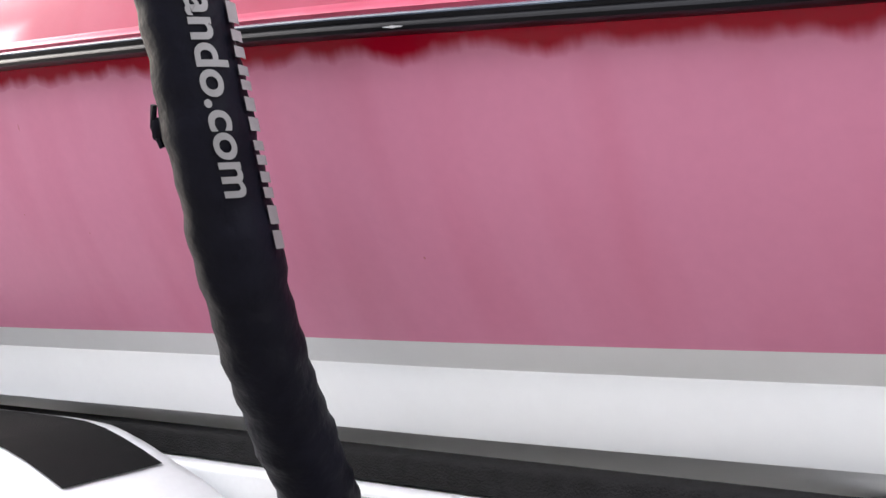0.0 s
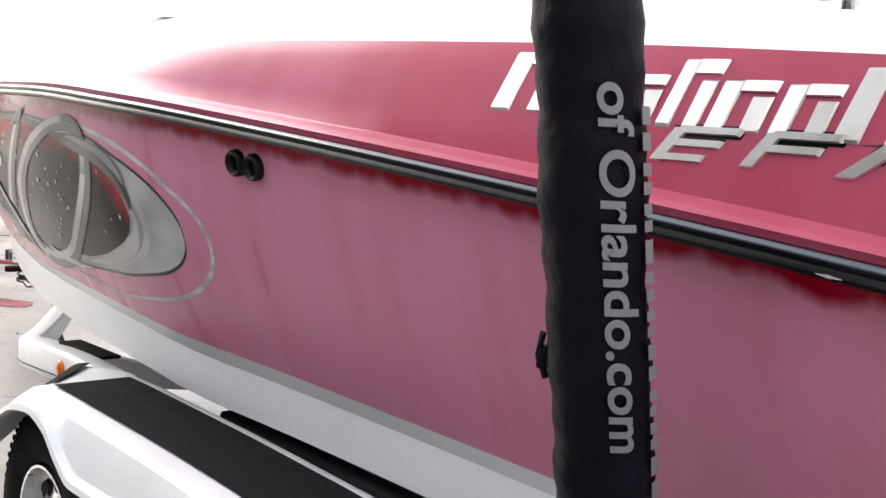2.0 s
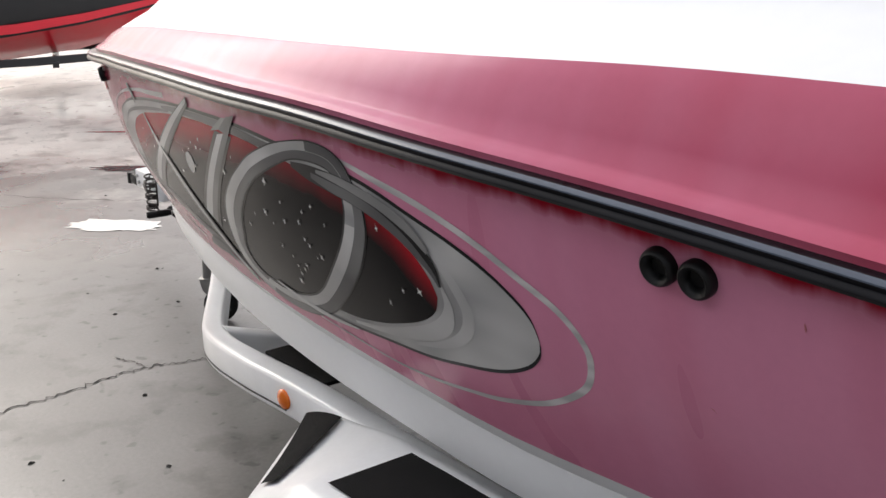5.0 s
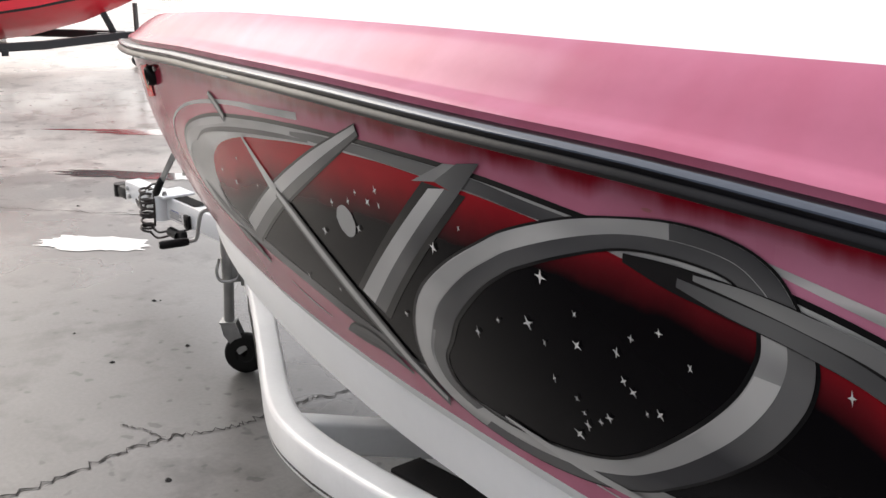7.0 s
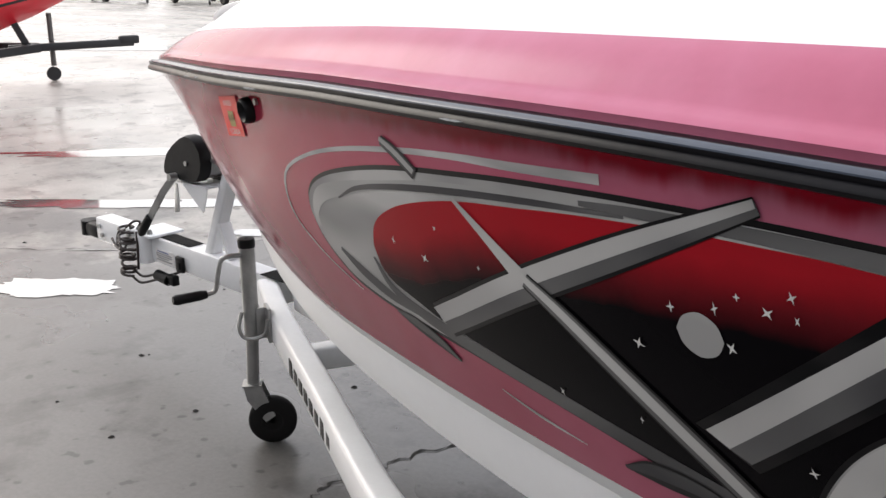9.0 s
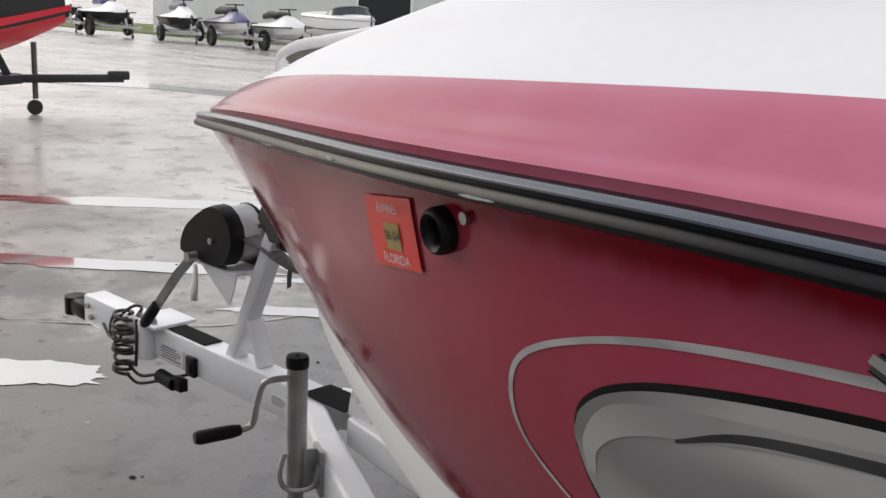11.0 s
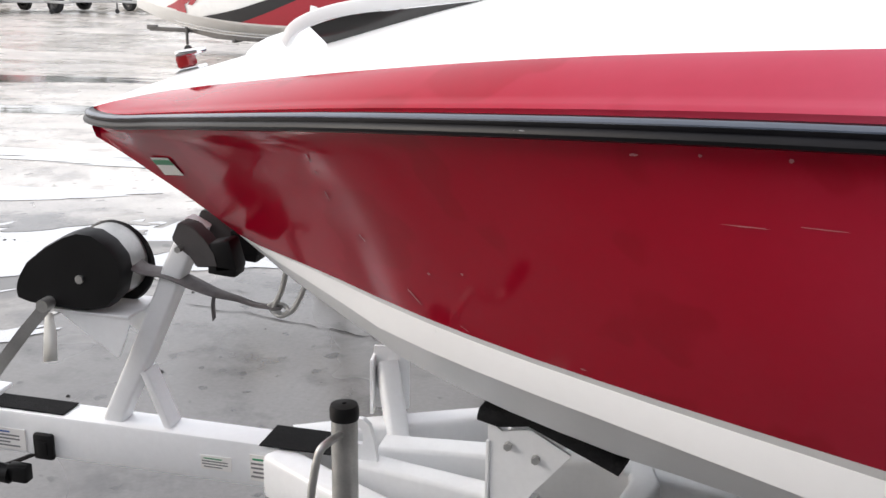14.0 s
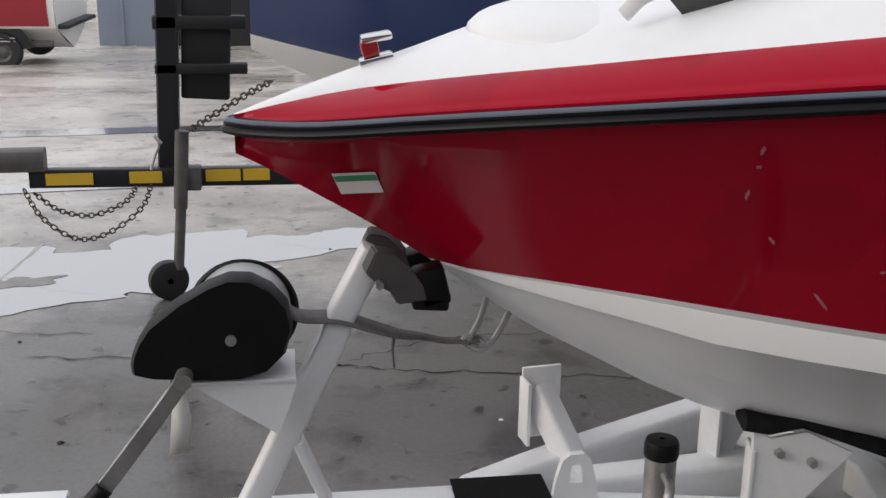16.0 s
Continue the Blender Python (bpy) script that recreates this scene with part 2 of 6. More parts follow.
def circle(r, n=12):
    return [(r * math.cos(2 * math.pi * k / n), r * math.sin(2 * math.pi * k / n)) for k in range(n)]


def spline(pts, steps=10):
    """Catmull-Rom through points."""
    p = [np.array(q, float) for q in pts]
    p = [2 * p[0] - p[1]] + p + [2 * p[-1] - p[-2]]
    out = []
    for i in range(1, len(p) - 2):
        for k in range(steps):
            t = k / steps
            out.append(0.5 * (2 * p[i] + (p[i + 1] - p[i - 1]) * t + (2 * p[i - 1] - 5 * p[i] + 4 * p[i + 1] - p[i + 2]) * t**2 + (3 * p[i] - p[i - 1] - 3 * p[i + 1] + p[i + 2]) * t**3))
    out.append(p[-2])
    return out


def smooth_interp(xs, ys):
    """A smooth curve through knots (monotone pieces, no overshoot)."""
    xs, ys = np.array(xs, float), np.array(ys, float)
    h, d = np.diff(xs), np.diff(ys) / np.diff(xs)
    m = np.r_[d[0], np.where(d[:-1] * d[1:] > 0, 2 * d[:-1] * d[1:] / (d[:-1] + d[1:] + 1e-12), 0), d[-1]]

    def f(x):
        x = min(max(x, xs[0]), xs[-1])
        i = min(int(np.searchsorted(xs, x, "right")) - 1, len(h) - 1)
        t = (x - xs[i]) / h[i]
        return float((2 * t**3 - 3 * t**2 + 1) * ys[i] + (t**3 - 2 * t**2 + t) * h[i] * m[i] + (-2 * t**3 + 3 * t**2) * ys[i + 1] + (t**3 - t**2) * h[i] * m[i + 1])
    return f
# the drawn lines are faired: abaft the bow third the boat and its trailer are a little longer and fuller
fair_x = smooth_interp([0, 2.05, 2.35, 2.58, 2.8, 3.1, 6.35], [0, 0, .05, .08, .10, .112, .112])
fair_y = smooth_interp([0, 2.05, 2.3, 2.7, 3.1, 3.5, 4.0, 6.35], [1, 1, 1.014, 1.033, 1.04, 1.036, 1.025, 1.025])


def fair(p):
    return Vector((p[0] + fair_x(p[0]), p[1] * fair_y(p[0]), p[2]))


# ---- the boat: bow at x = 0, stern at x = 6.35, centre line y = 0 ----
rail_y = smooth_interp([0, .02, .06, .13, .25, .5, .8, 1.3, 1.8, 2.25, 2.75, 3.2, 3.7, 4.2, 5, 5.6, 6.35], [0, .03, .066, .122, .205, .418, .635, .893, 1.072, 1.162, 1.224, 1.254, 1.262, 1.222, 1.175, 1.125, 1.06])
rail_z = smooth_interp([0, .06, .13, .25, .5, .8, 1.3, 1.8, 2.25, 2.75, 3.2, 3.7, 4.2, 4.5, 5.1, 5.5, 5.8, 6.35], [1.080, 1.084, 1.092, 1.113, 1.163, 1.215, 1.274, 1.310, 1.335, 1.352, 1.354, 1.337, 1.305, 1.285, 1.241, 1.205, 1.178, 1.14])
deck_z = smooth_interp([0, .05, .1, .24, .45, .8, 1.1, 1.45, 1.9, 2.35, 2.9, 3.5, 4.1, 4.8, 5.4, 6.35], [1.128, 1.143, 1.156, 1.189, 1.236, 1.306, 1.353, 1.392, 1.430, 1.460, 1.482, 1.495, 1.508, 1.50, 1.48, 1.44])
boot_z = smooth_interp([.30, .33, .52, .7, .92, 1.15, 1.48, 1.9, 2.4, 3.0, 3.4, 3.8, 4.2, 4.7, 5.25, 6.35], [.880, .878, .884, .892, .894, .900, .910, .904, .904, .905, .893, .870, .858, .852, .842, .83])
flare = smooth_interp([0, .1, .2, .33, .52, .7, .92, 1.15, 1.48, 1.9, 2.4, 3.0, 3.5, 4, 5, 6.35], [.0, .10, .17, .245, .262, .246, .228, .208, .168, .145, .125, .12, .125, .152, .155, .15])
keel_z = smooth_interp([0, .05, .12, .222, .32, .46, .6, .72, .9, 1.2, 1.7, 2.4, 3.5, 6.35], [1.07, 1.045, 1.005, .945, .88, .778, .70, .635, .56, .48, .42, .385, .37, .37])
RAIL_H = 0.044  # top of the rub rail above its line
belly = smooth_interp([0, .05, .2, .5, .9, 1.5, 3.2, 4.2, 6.35], [0, -.004, -.012, -.010, 0, .03, .03, .02, .015])


def boot_y(x):
    return max(rail_y(x) - 0.02 - flare(x), 0.0)


def stem_x(z):
    """Where the stem stands at a height."""
    lo, hi = 0.0, 0.6
    for _ in range(30):
        mid = (lo + hi) / 2
        lo, hi = (mid, hi) if keel_z(mid) > z else (lo, mid)
    return lo


def side(x, u):
    """A point of the port topside: u = 0 below the rail, 1 at the boot line."""
    top = Vector((x, -(rail_y(x) - 0.018), rail_z(x) + 0.01))
    kz = keel_z(x)
    bz = max(boot_z(x), kz)
    by = boot_y(x) if bz > kz + 1e-6 else 0.0
    low = Vector((x, -by, bz))
    bulge = belly(x) * math.sin(math.pi * u)
    p = top.lerp(low, u)
    p.y -= bulge
    return p


def side_at(x, z, lift=0.0):
    """The point of the port topside at a length and a height, lifted off the surface."""
    lo, hi = 0.0, 1.0
    for _ in range(26):
        mid = (lo + hi) / 2
        lo, hi = (mid, hi) if side(x, mid).z > z else (lo, mid)
    p = side(x, (lo + hi) / 2)
    if lift:
        px, pu = side(x + 0.01, lo) - side(x - 0.01, lo), side(x, min(1, lo + 0.02)) - side(x, max(0, lo - 0.02))
        n = px.cross(pu).normalized()
        p = p + (n if n.y < 0 else -n) * lift
    return p


STATIONS = [0.004, .02, .04, .07, .1, .14, .19, .25, .31, .37, .43, .5] + [0.5 + 0.1 * k for k in range(1, 59)]


def loft(bm, rows, mirror=True):
    """A skin over rows of points, one row a station; mirrored across the centre line."""
    for s in (1, -1) if mirror else (1,):
        grid = [[bm.verts.new((p[0], p[1] * s, p[2])) for p in row] for row in rows]
        for a, b in zip(grid, grid[1:]):
            for k in range(len(a) - 1):
                q = [a[k], a[k + 1], b[k + 1], b[k]]
                if len({(round(v.co.x, 5), round(v.co.y, 5), round(v.co.z, 5)) for v in q}) >= 3:
                    bm.faces.new(q)
    bmesh.ops.remove_doubles(bm, verts=bm.verts, dist=1e-5)


boat = thing("motorboat", "red and white wakeboard boat with airbrushed side graphics", "boat")
bm = bmesh.new()
loft(bm, [[Vector((x, -(rail_y(x) - .014), rail_z(x) + .032))] + [side(x, u / 10) for u in range(11)] for x in STATIONS])
uv = bm.loops.layers.uv.new("wear")
for f in bm.faces:
    for lp in f.loops:
        x, z = lp.vert.co.x, lp.vert.co.z
        lp[uv].uv = (x, (rail_z(x) + .01 - z))
hull = part("hull_side", bm, M["red"], boat, "chalky sun-faded red gelcoat")


def bottom_row(x):
    kz = keel_z(x)
    bz = max(boot_z(x), kz)
    by = boot_y(x) if bz > kz + 1e-6 else 0.0
    s = min(1.0, (bz - kz) / 0.25)
    aft = min(1, max(0, (x - 1.0) / 1.5))
    aft = aft * aft * (3 - 2 * aft)
    d = (0.062 + 0.085 * aft) * s
    q = (.3 + .7 * aft) * s
    return [Vector((x, -by, bz)), Vector((x, -max(by - .034 * q, 0), bz - .042 * q)), Vector((x, -max(by - .032 * q, 0), bz - .046 * q)), Vector((x, -max(by - .05 * q, 0), bz - d)),
            Vector((x, -max(by - .075 * s, 0), bz - d - .012 * s)), Vector((x, -by * 0.5, (bz - d - .03 * s) * 0.5 + kz * 0.5)), Vector((x, 0, kz))]


bm = bmesh.new()
loft(bm, [bottom_row(x) for x in STATIONS])
part("hull_bottom", bm, M["white"], boat, "dull white bottom with a chine step")


def deck_edge(x):
    return max(rail_y(x) - 0.10 * min(1, rail_y(x) / 0.15), 0.0)


bm = bmesh.new()
rows = []
for x in STATIONS:
    z0, z1, y0, y1 = rail_z(x) + RAIL_H - 0.004, deck_z(x), rail_y(x) - 0.012, deck_edge(x)
    k = min(1, max(z1 - z0, .004) / .075, y0 / .12)
    p = [(0, 0), (0, .009), (-.002, .015), (.003, .019), (.009, .0225), (.02, .026), (.027, .031)]
    row = [Vector((x, -(y0 - a * k), z0 + h * k)) for a, h in p]
    ya, za = y0 - .027 * k, z0 + .031 * k
    rows.append(row + [Vector((x, -(ya + (y1 - ya) * a), za + (z1 - za) * h)) for a, h in ((.2, .28), (.45, .56), (.7, .8), (.88, .93), (1, 1))])
loft(bm, rows)
uv = bm.loops.layers.uv.new("wear")
fade = smooth_interp([0, 1.5, 2.5, 3.5, 4.2, 5, 6.35], [0, 2.1, 2.95, 2.95, 2.4, 2.15, 2.15])
for f in bm.faces:
    for lp in f.loops:
        lp[uv].uv = (fade(lp.vert.co.x), .3)
part("deck_side", bm, M["red"], boat, "faded red band above the rail")


crown = smooth_interp([0, .05, .1, .19, .35, .6, 1.0, 1.5, 2.0, 6.35], [.001, .006, .012, .022, .035, .06, .10, .17, .22, .25])


def deck_top(x):
    """Rows of the white deck from its red edge to the crown."""
    y1, z1 = deck_edge(x), deck_z(x)
    rise = crown(x)
    f = [0, .05, .105, .12, .135, .15, .2, .3, .5, .75, 1]
    lip = .014 * min(1, max(0, (x - .7) / .6))
    return [Vector((x, -y1 * (1 - k), z1 + rise * (1 - (1 - k) ** 2.6) + lip * min(1, max(0, (k - .105) / .045)))) for k in f]


bm = bmesh.new()
loft(bm, [deck_top(x) for x in STATIONS])
part("deck", bm, M["white"], boat, "glossy white deck")
bm = bmesh.new()
xs = STATIONS[-1]
ring = [side(xs, u / 10) for u in range(11)] + bottom_row(xs)[1:]
ring = deck_top(xs)[::-1] + ring
pts = ring + [Vector((p.x, -p.y, p.z)) for p in ring[-2:0:-1]]
bm.faces.new([bm.verts.new(p) for p in pts])
part("transom", bm, M["white"], boat)

# rub rail: a rounded black moulding with a strip for its highlight
prof = [(-.012, .020), (.010, .020), (.017, .0225), (.0195, .027), (.018, .031), (.0135, .0345), (.0145, .0365), (.0145, .040), (.012, .043), (.008, .045), (-.012, .0455)]
def rail_path(s, lift=0.0):
    return [(x, s * -(rail_y(x)), rail_z(x) + lift) for x in [0.0015] + STATIONS]
bm = bmesh.new()
path = rail_path(1)[::-1] + [(x, -y, z) for x, y, z in rail_path(1)]
sweep(bm, path, [(-a, b) for a, b in prof])
rail = part("rub_rail", bm, M["rubber"], boat, "scuffed black vinyl rub rail")
# glossy grey-blue strip that paints in the highlight along the rail's upper lip
M["rail_gleam"] = material("grey_blue_rail_gleam", (0.055, 0.068, 0.095), 0.2, var=0.2, scale=9, fine=0.03)
lip_prof = [(.012, .0395), (.0156, .0402), (.0154, .0420), (.0125, .0445), (.008, .0462), (.006, .0440)]
bm = bmesh.new()
sweep(bm, path, [(-a, b) for a, b in lip_prof])
part("rail_highlight", bm, M["rail_gleam"], rail, "grey-blue strip for the rail's highlight")
M["scuff"] = material("pale_rail_scuff", (0.42, 0.43, 0.44), 0.6, var=0.2, scale=40)
for k, (x, long) in enumerate(((.62, .03), (.9, .05), (1.02, .02), (1.42, .06), (1.56, .05), (1.63, .02), (1.9, .05), (2.4, .04), (5.02, .05), (5.3, .03))):
    bm = bmesh.new()
    rnd = random.Random(k)
    row = []
    for i in range(7):
        q = x + long * (i / 6 - .5)
        w = .0022 * math.sin(math.pi * (i + .4) / 6.8) * rnd.uniform(.5, 1)
        row.append([bm.verts.new((q, -(rail_y(q) + .0202), rail_z(q) + .0275 + .002 * (k % 3) - .001 + d * w)) for d in (-1, 1)])
    for a, b in zip(row, row[1:]):
        bm.faces.new((a[0], b[0], b[1], a[1]))
    part("scuff_mark", bm, M["scuff"], rail, "pale scuff on the rail", smooth=False)
LIFT = 0.38  # paint layers lie this share of their order above the gelcoat


# ---- airbrushed graphics on the port side: laid a few millimetres proud of the hull, as (length, height) ----
def paint(name, colour_a, colour_b, rough=0.3, scale=5.0, stretch=(1, 1, 6), lo=0.35, hi=0.65):
    """Airbrushed paint that runs softly between two tones."""
    m = bpy.data.materials.new(name)
    m.use_nodes = True
    nt = m.node_tree
    b = nt.nodes["Principled BSDF"]
    b.inputs["Roughness"].default_value, b.inputs["Coat Weight"].default_value, b.inputs["Coat Roughness"].default_value = rough, 0.0, 0.1
    b.inputs["Specular IOR Level"].default_value = 0.13
    tc, mp, n, r = (nt.nodes.new(k) for k in ("ShaderNodeTexCoord", "ShaderNodeMapping", "ShaderNodeTexNoise", "ShaderNodeValToRGB"))
    mp.inputs["Scale"].default_value, n.inputs["Scale"].default_value = stretch, scale
    n.inputs["Detail"].default_value = 0.6
    nt.links.new(tc.outputs["Object"], mp.inputs[0])
    nt.links.new(mp.outputs[0], n.inputs[0])
    nt.links.new(n.outputs[0], r.inputs[0])
    e = r.color_ramp.elements
    e[0].position, e[1].position, e[0].color, e[1].color = lo, hi, (*colour_a, 1), (*colour_b, 1)
    nt.links.new(r.outputs[0], b.inputs["Base Color"])
    return m


def fade_paint(name):
    """Red above running into black below, with a ragged sprayed edge that sinks towards the stern end."""
    m = bpy.data.materials.new(name)
    m.use_nodes = True
    nt = m.node_tree
    b = nt.nodes["Principled BSDF"]
    b.inputs["Roughness"].default_value, b.inputs["Coat Weight"].default_value = 0.25, 0.0
    b.inputs["Specular IOR Level"].default_value = 0.04
    tc, sp, n, r = (nt.nodes.new(k) for k in ("ShaderNodeTexCoord", "ShaderNodeSeparateXYZ", "ShaderNodeTexNoise", "ShaderNodeValToRGB"))
    nt.links.new(tc.outputs["Object"], sp.inputs[0])
    nt.links.new(tc.outputs["Object"], n.inputs[0])
    n.inputs["Scale"].default_value, n.inputs["Detail"].default_value = 14, 5
    line = nt.nodes.new("ShaderNodeFloatCurve")
    fit = nt.nodes.new("ShaderNodeMapRange")
    fit.inputs["From Min"].default_value, fit.inputs["From Max"].default_value = 2.1, 3.81
    nt.links.new(sp.outputs["X"], fit.inputs["Value"])
    nt.links.new(fit.outputs[0], line.inputs["Value"])
    c = line.mapping.curves[0]
    c.points[0].location, c.points[1].location = (0, 0.16), (1, 0.05)
    for p in ((0.09, 0.22), (0.21, 0.38), (0.40, 0.49), (0.58, 0.56), (0.70, 0.58), (0.82, 0.54), (0.90, 0.43), (0.95, 0.28)):
        c.points.new(*p)
    line.mapping.update()
    sub, mad, mul = (nt.nodes.new("ShaderNodeMath") for _ in range(3))
    mad.operation, mad.inputs[1].default_value, mad.inputs[2].default_value = "MULTIPLY_ADD", 0.4, 1.02
    nt.links.new(line.outputs[0], mad.inputs[0])
    sub.operation = "SUBTRACT"
    nt.links.new(sp.outputs["Z"], sub.inputs[0])
    nt.links.new(mad.outputs[0], sub.inputs[1])
    mul.operation, mul.inputs[1].default_value = "MULTIPLY_ADD", 0.03
    nt.links.new(n.outputs[0], mul.inputs[0])
    nt.links.new(sub.outputs[0], mul.inputs[2])
    e = r.color_ramp.elements
    e[0].position, e[1].position, e[0].color, e[1].color = 0.0, 0.075, (0.003, 0.0025, 0.0035, 1), (0.36, 0.012, 0.02, 1)
    e2 = r.color_ramp.elements.new(0.035)
    e2.color = (0.12, 0.008, 0.012, 1)
    nt.links.new(mul.outputs[0], r.inputs[0])
    nt.links.new(r.outputs[0], b.inputs["Base Color"])
    return m


M["silver"] = paint("airbrushed_silver", (0.25, 0.25, 0.25), (0.50, 0.50, 0.49), stretch=(1.2, 1, 3.0), scale=4)
M["silver_light"] = paint("airbrushed_light_silver", (0.36, 0.36, 0.355), (0.55, 0.55, 0.54), scale=4, stretch=(1, 1, 2))
M["gunmetal"] = paint("airbrushed_gunmetal", (0.045, 0.045, 0.05), (0.15, 0.15, 0.15), scale=4, stretch=(1, 1, 2))
M["silver_dark"] = paint("airbrushed_dark_silver", (0.14, 0.14, 0.145), (0.27, 0.27, 0.265), scale=4, stretch=(1, 1, 2))
M["art_black"] = paint("airbrush_black", (0.004, 0.004, 0.005), (0.012, 0.011, 0.012))
M["night"] = fade_paint("red_to_black_fade")
M["star"] = paint("white_spatter", (0.6, 0.6, 0.6), (0.75, 0.74, 0.72))
M["pin"] = paint("silver_pinstripe", (0.4, 0.4, 0.4), (0.62, 0.6, 0.6), scale=8)


def eye_shape(upper, lower, name, mat, lift, label=""):
    """A painted field between an upper and a lower outline, laid on the hull."""
    up, lo = smooth_interp(*zip(*upper)), smooth_interp(*zip(*lower))
    a, b = upper[0][0], upper[-1][0]
    bm, n, k = bmesh.new(), 90, 10
    cols = []
    for i in range(n + 1):
        t = 0.5 - 0.5 * math.cos(math.pi * i / n)
        x = a + (b - a) * t
        cols.append([bm.verts.new(side_at(x, lo(x) + (up(x) - lo(x)) * j / k, lift * LIFT)) for j in range(k + 1)])
    for p, q in zip(cols, cols[1:]):
        for j in range(k):
            bm.faces.new((p[j], q[j], q[j + 1], p[j + 1]))
    return part(name, bm, mat, boat, label)


def ribbon(pts, name, mat, lift, parent=None, w=None, label="", steps=10, across=3):
    """A painted stroke along (length, height, width) points."""
    bm = bmesh.new()
    path = spline([(p[0], p[1], p[2] if len(p) > 2 else w) for p in pts], steps)
    rows = []
    for i, p in enumerate(path):
        d = path[min(i + 1, len(path) - 1)] - path[max(i - 1, 0)]
        n = np.array([-d[1], d[0]]) / (math.hypot(d[0], d[1]) + 1e-9)
        rows.append([bm.verts.new(side_at(p[0] + n[0] * p[2] * (j / across - 0.5), p[1] + n[1] * p[2] * (j / across - 0.5), lift * LIFT)) for j in range(across + 1)])
    for a, b in zip(rows, rows[1:]):
        for j in range(across):
            bm.faces.new((a[j], b[j], b[j + 1], a[j + 1]))
    return part(name, bm, mat, parent or boat, label)


OUT_UP = [(1.978, 1.160), (1.985, 1.178), (2.023, 1.208), (2.103, 1.237), (2.244, 1.271), (2.355, 1.287), (2.454, 1.299), (2.541, 1.307), (2.617, 1.313), (2.745, 1.320), (2.849, 1.323), (2.963, 1.325), (3.035, 1.324), (3.118, 1.320), (3.204, 1.314), (3.373, 1.302), (3.464, 1.292), (3.531, 1.280), (3.624, 1.255), (3.707, 1.231), (3.779, 1.201), (3.831, 1.166), (3.858, 1.133), (3.862, 1.110)]
OUT_LO = [(1.978, 1.150), (1.988, 1.120), (2.013, 1.088), (2.073, 1.050), (2.161, 1.034), (2.284, 1.027), (2.49, 1.008), (2.654, .988), (2.8, .972), (3.0, .960), (3.196, .964), (3.32, .975), (3.451, .985), (3.565, .993), (3.664, 1.008), (3.751, 1.025), (3.815, 1.050), (3.855, 1.084), (3.862, 1.104)]
grow = lambda pts, d: [(x, z + d) for x, z in pts]
eye_shape(grow(OUT_UP, .007), grow(OUT_LO, -.007), "graphic_outline", M["art_black"], .0012, "black airbrushed outline")
eye_shape(OUT_UP, OUT_LO, "graphic_body", M["silver"], .0022, "airbrushed silver eye shape")
IN_UP = [(2.161, 1.140), (2.173, 1.171), (2.197, 1.195), (2.247, 1.223), (2.329, 1.249), (2.383, 1.260), (2.452, 1.270), (2.539, 1.283), (2.616, 1.292), (2.684, 1.299), (2.745, 1.302), (2.849, 1.306), (2.927, 1.306), (3.023, 1.305), (3.156, 1.297), (3.266, 1.285), (3.373, 1.262), (3.466, 1.250), (3.546, 1.227), (3.617, 1.191), (3.647, 1.155), (3.654, 1.132)]
IN_LO = [(2.161, 1.132), (2.166, 1.105), (2.185, 1.085), (2.233, 1.070), (2.285, 1.055), (2.349, 1.046), (2.491, 1.028), (2.575, 1.017), (2.654, 1.008), (2.8, .990), (3.0, .978), (3.15, .985), (3.249, .996), (3.334, 1.001), (3.443, 1.020), (3.532, 1.046), (3.589, 1.067), (3.639, 1.099), (3.654, 1.126)]
eye_shape(IN_UP, IN_LO, "graphic_night_field", M["night"], .0034, "red fading into black")
# the dark lower bar, the dark upper band, soft creases and highlights in the silver
ribbon([(2.152, 1.115, .006), (2.185, 1.068, .018), (2.29, 1.040, .026), (2.49, 1.017, .026), (2.65, .999, .024), (2.8, .981, .022), (3.0, .969, .018)], "graphic_bar", M["gunmetal"], .0046)
ribbon([(2.56, 1.300, .006), (2.64, 1.306, .012), (2.745, 1.312, .014), (2.85, 1.315, .016), (2.963, 1.316, .017), (3.04, 1.315, .017), (3.12, 1.309, .016), (3.21, 1.304, .014)], "graphic_bar", M["gunmetal"], .0046)
ribbon([(2.09, 1.195, .003), (2.15, 1.224, .007), (2.25, 1.249, .009), (2.36, 1.268, .009), (2.5, 1.286, .008), (2.62, 1.298, .004)], "graphic_crease", M["gunmetal"], .0040)
ribbon([(1.995, 1.125, .010), (1.998, 1.155, .018), (2.03, 1.187, .026), (2.10, 1.212, .022), (2.2, 1.240, .014), (2.32, 1.268, .010), (2.45, 1.286, .006)], "graphic_highlight", M["silver_light"], .0036)
ribbon([(2.05, 1.10, .008), (2.10, 1.075, .022), (2.16, 1.055, .020), (2.22, 1.045, .008)], "graphic_crease", M["gunmetal"], .0038)
ribbon([(3.672, 1.150, .006), (3.676, 1.115, .020), (3.655, 1.080, .030), (3.605, 1.050, .030), (3.53, 1.026, .024), (3.44, 1.004, .014), (3.33, .988, .006)], "graphic_highlight", M["silver_light"], .0040)
ribbon([(3.66, 1.205, .006), (3.70, 1.165, .022), (3.72, 1.115, .026), (3.695, 1.070, .022), (3.63, 1.034, .014), (3.54, 1.008, .005)], "graphic_highlight", M["silver_light"], .0034)
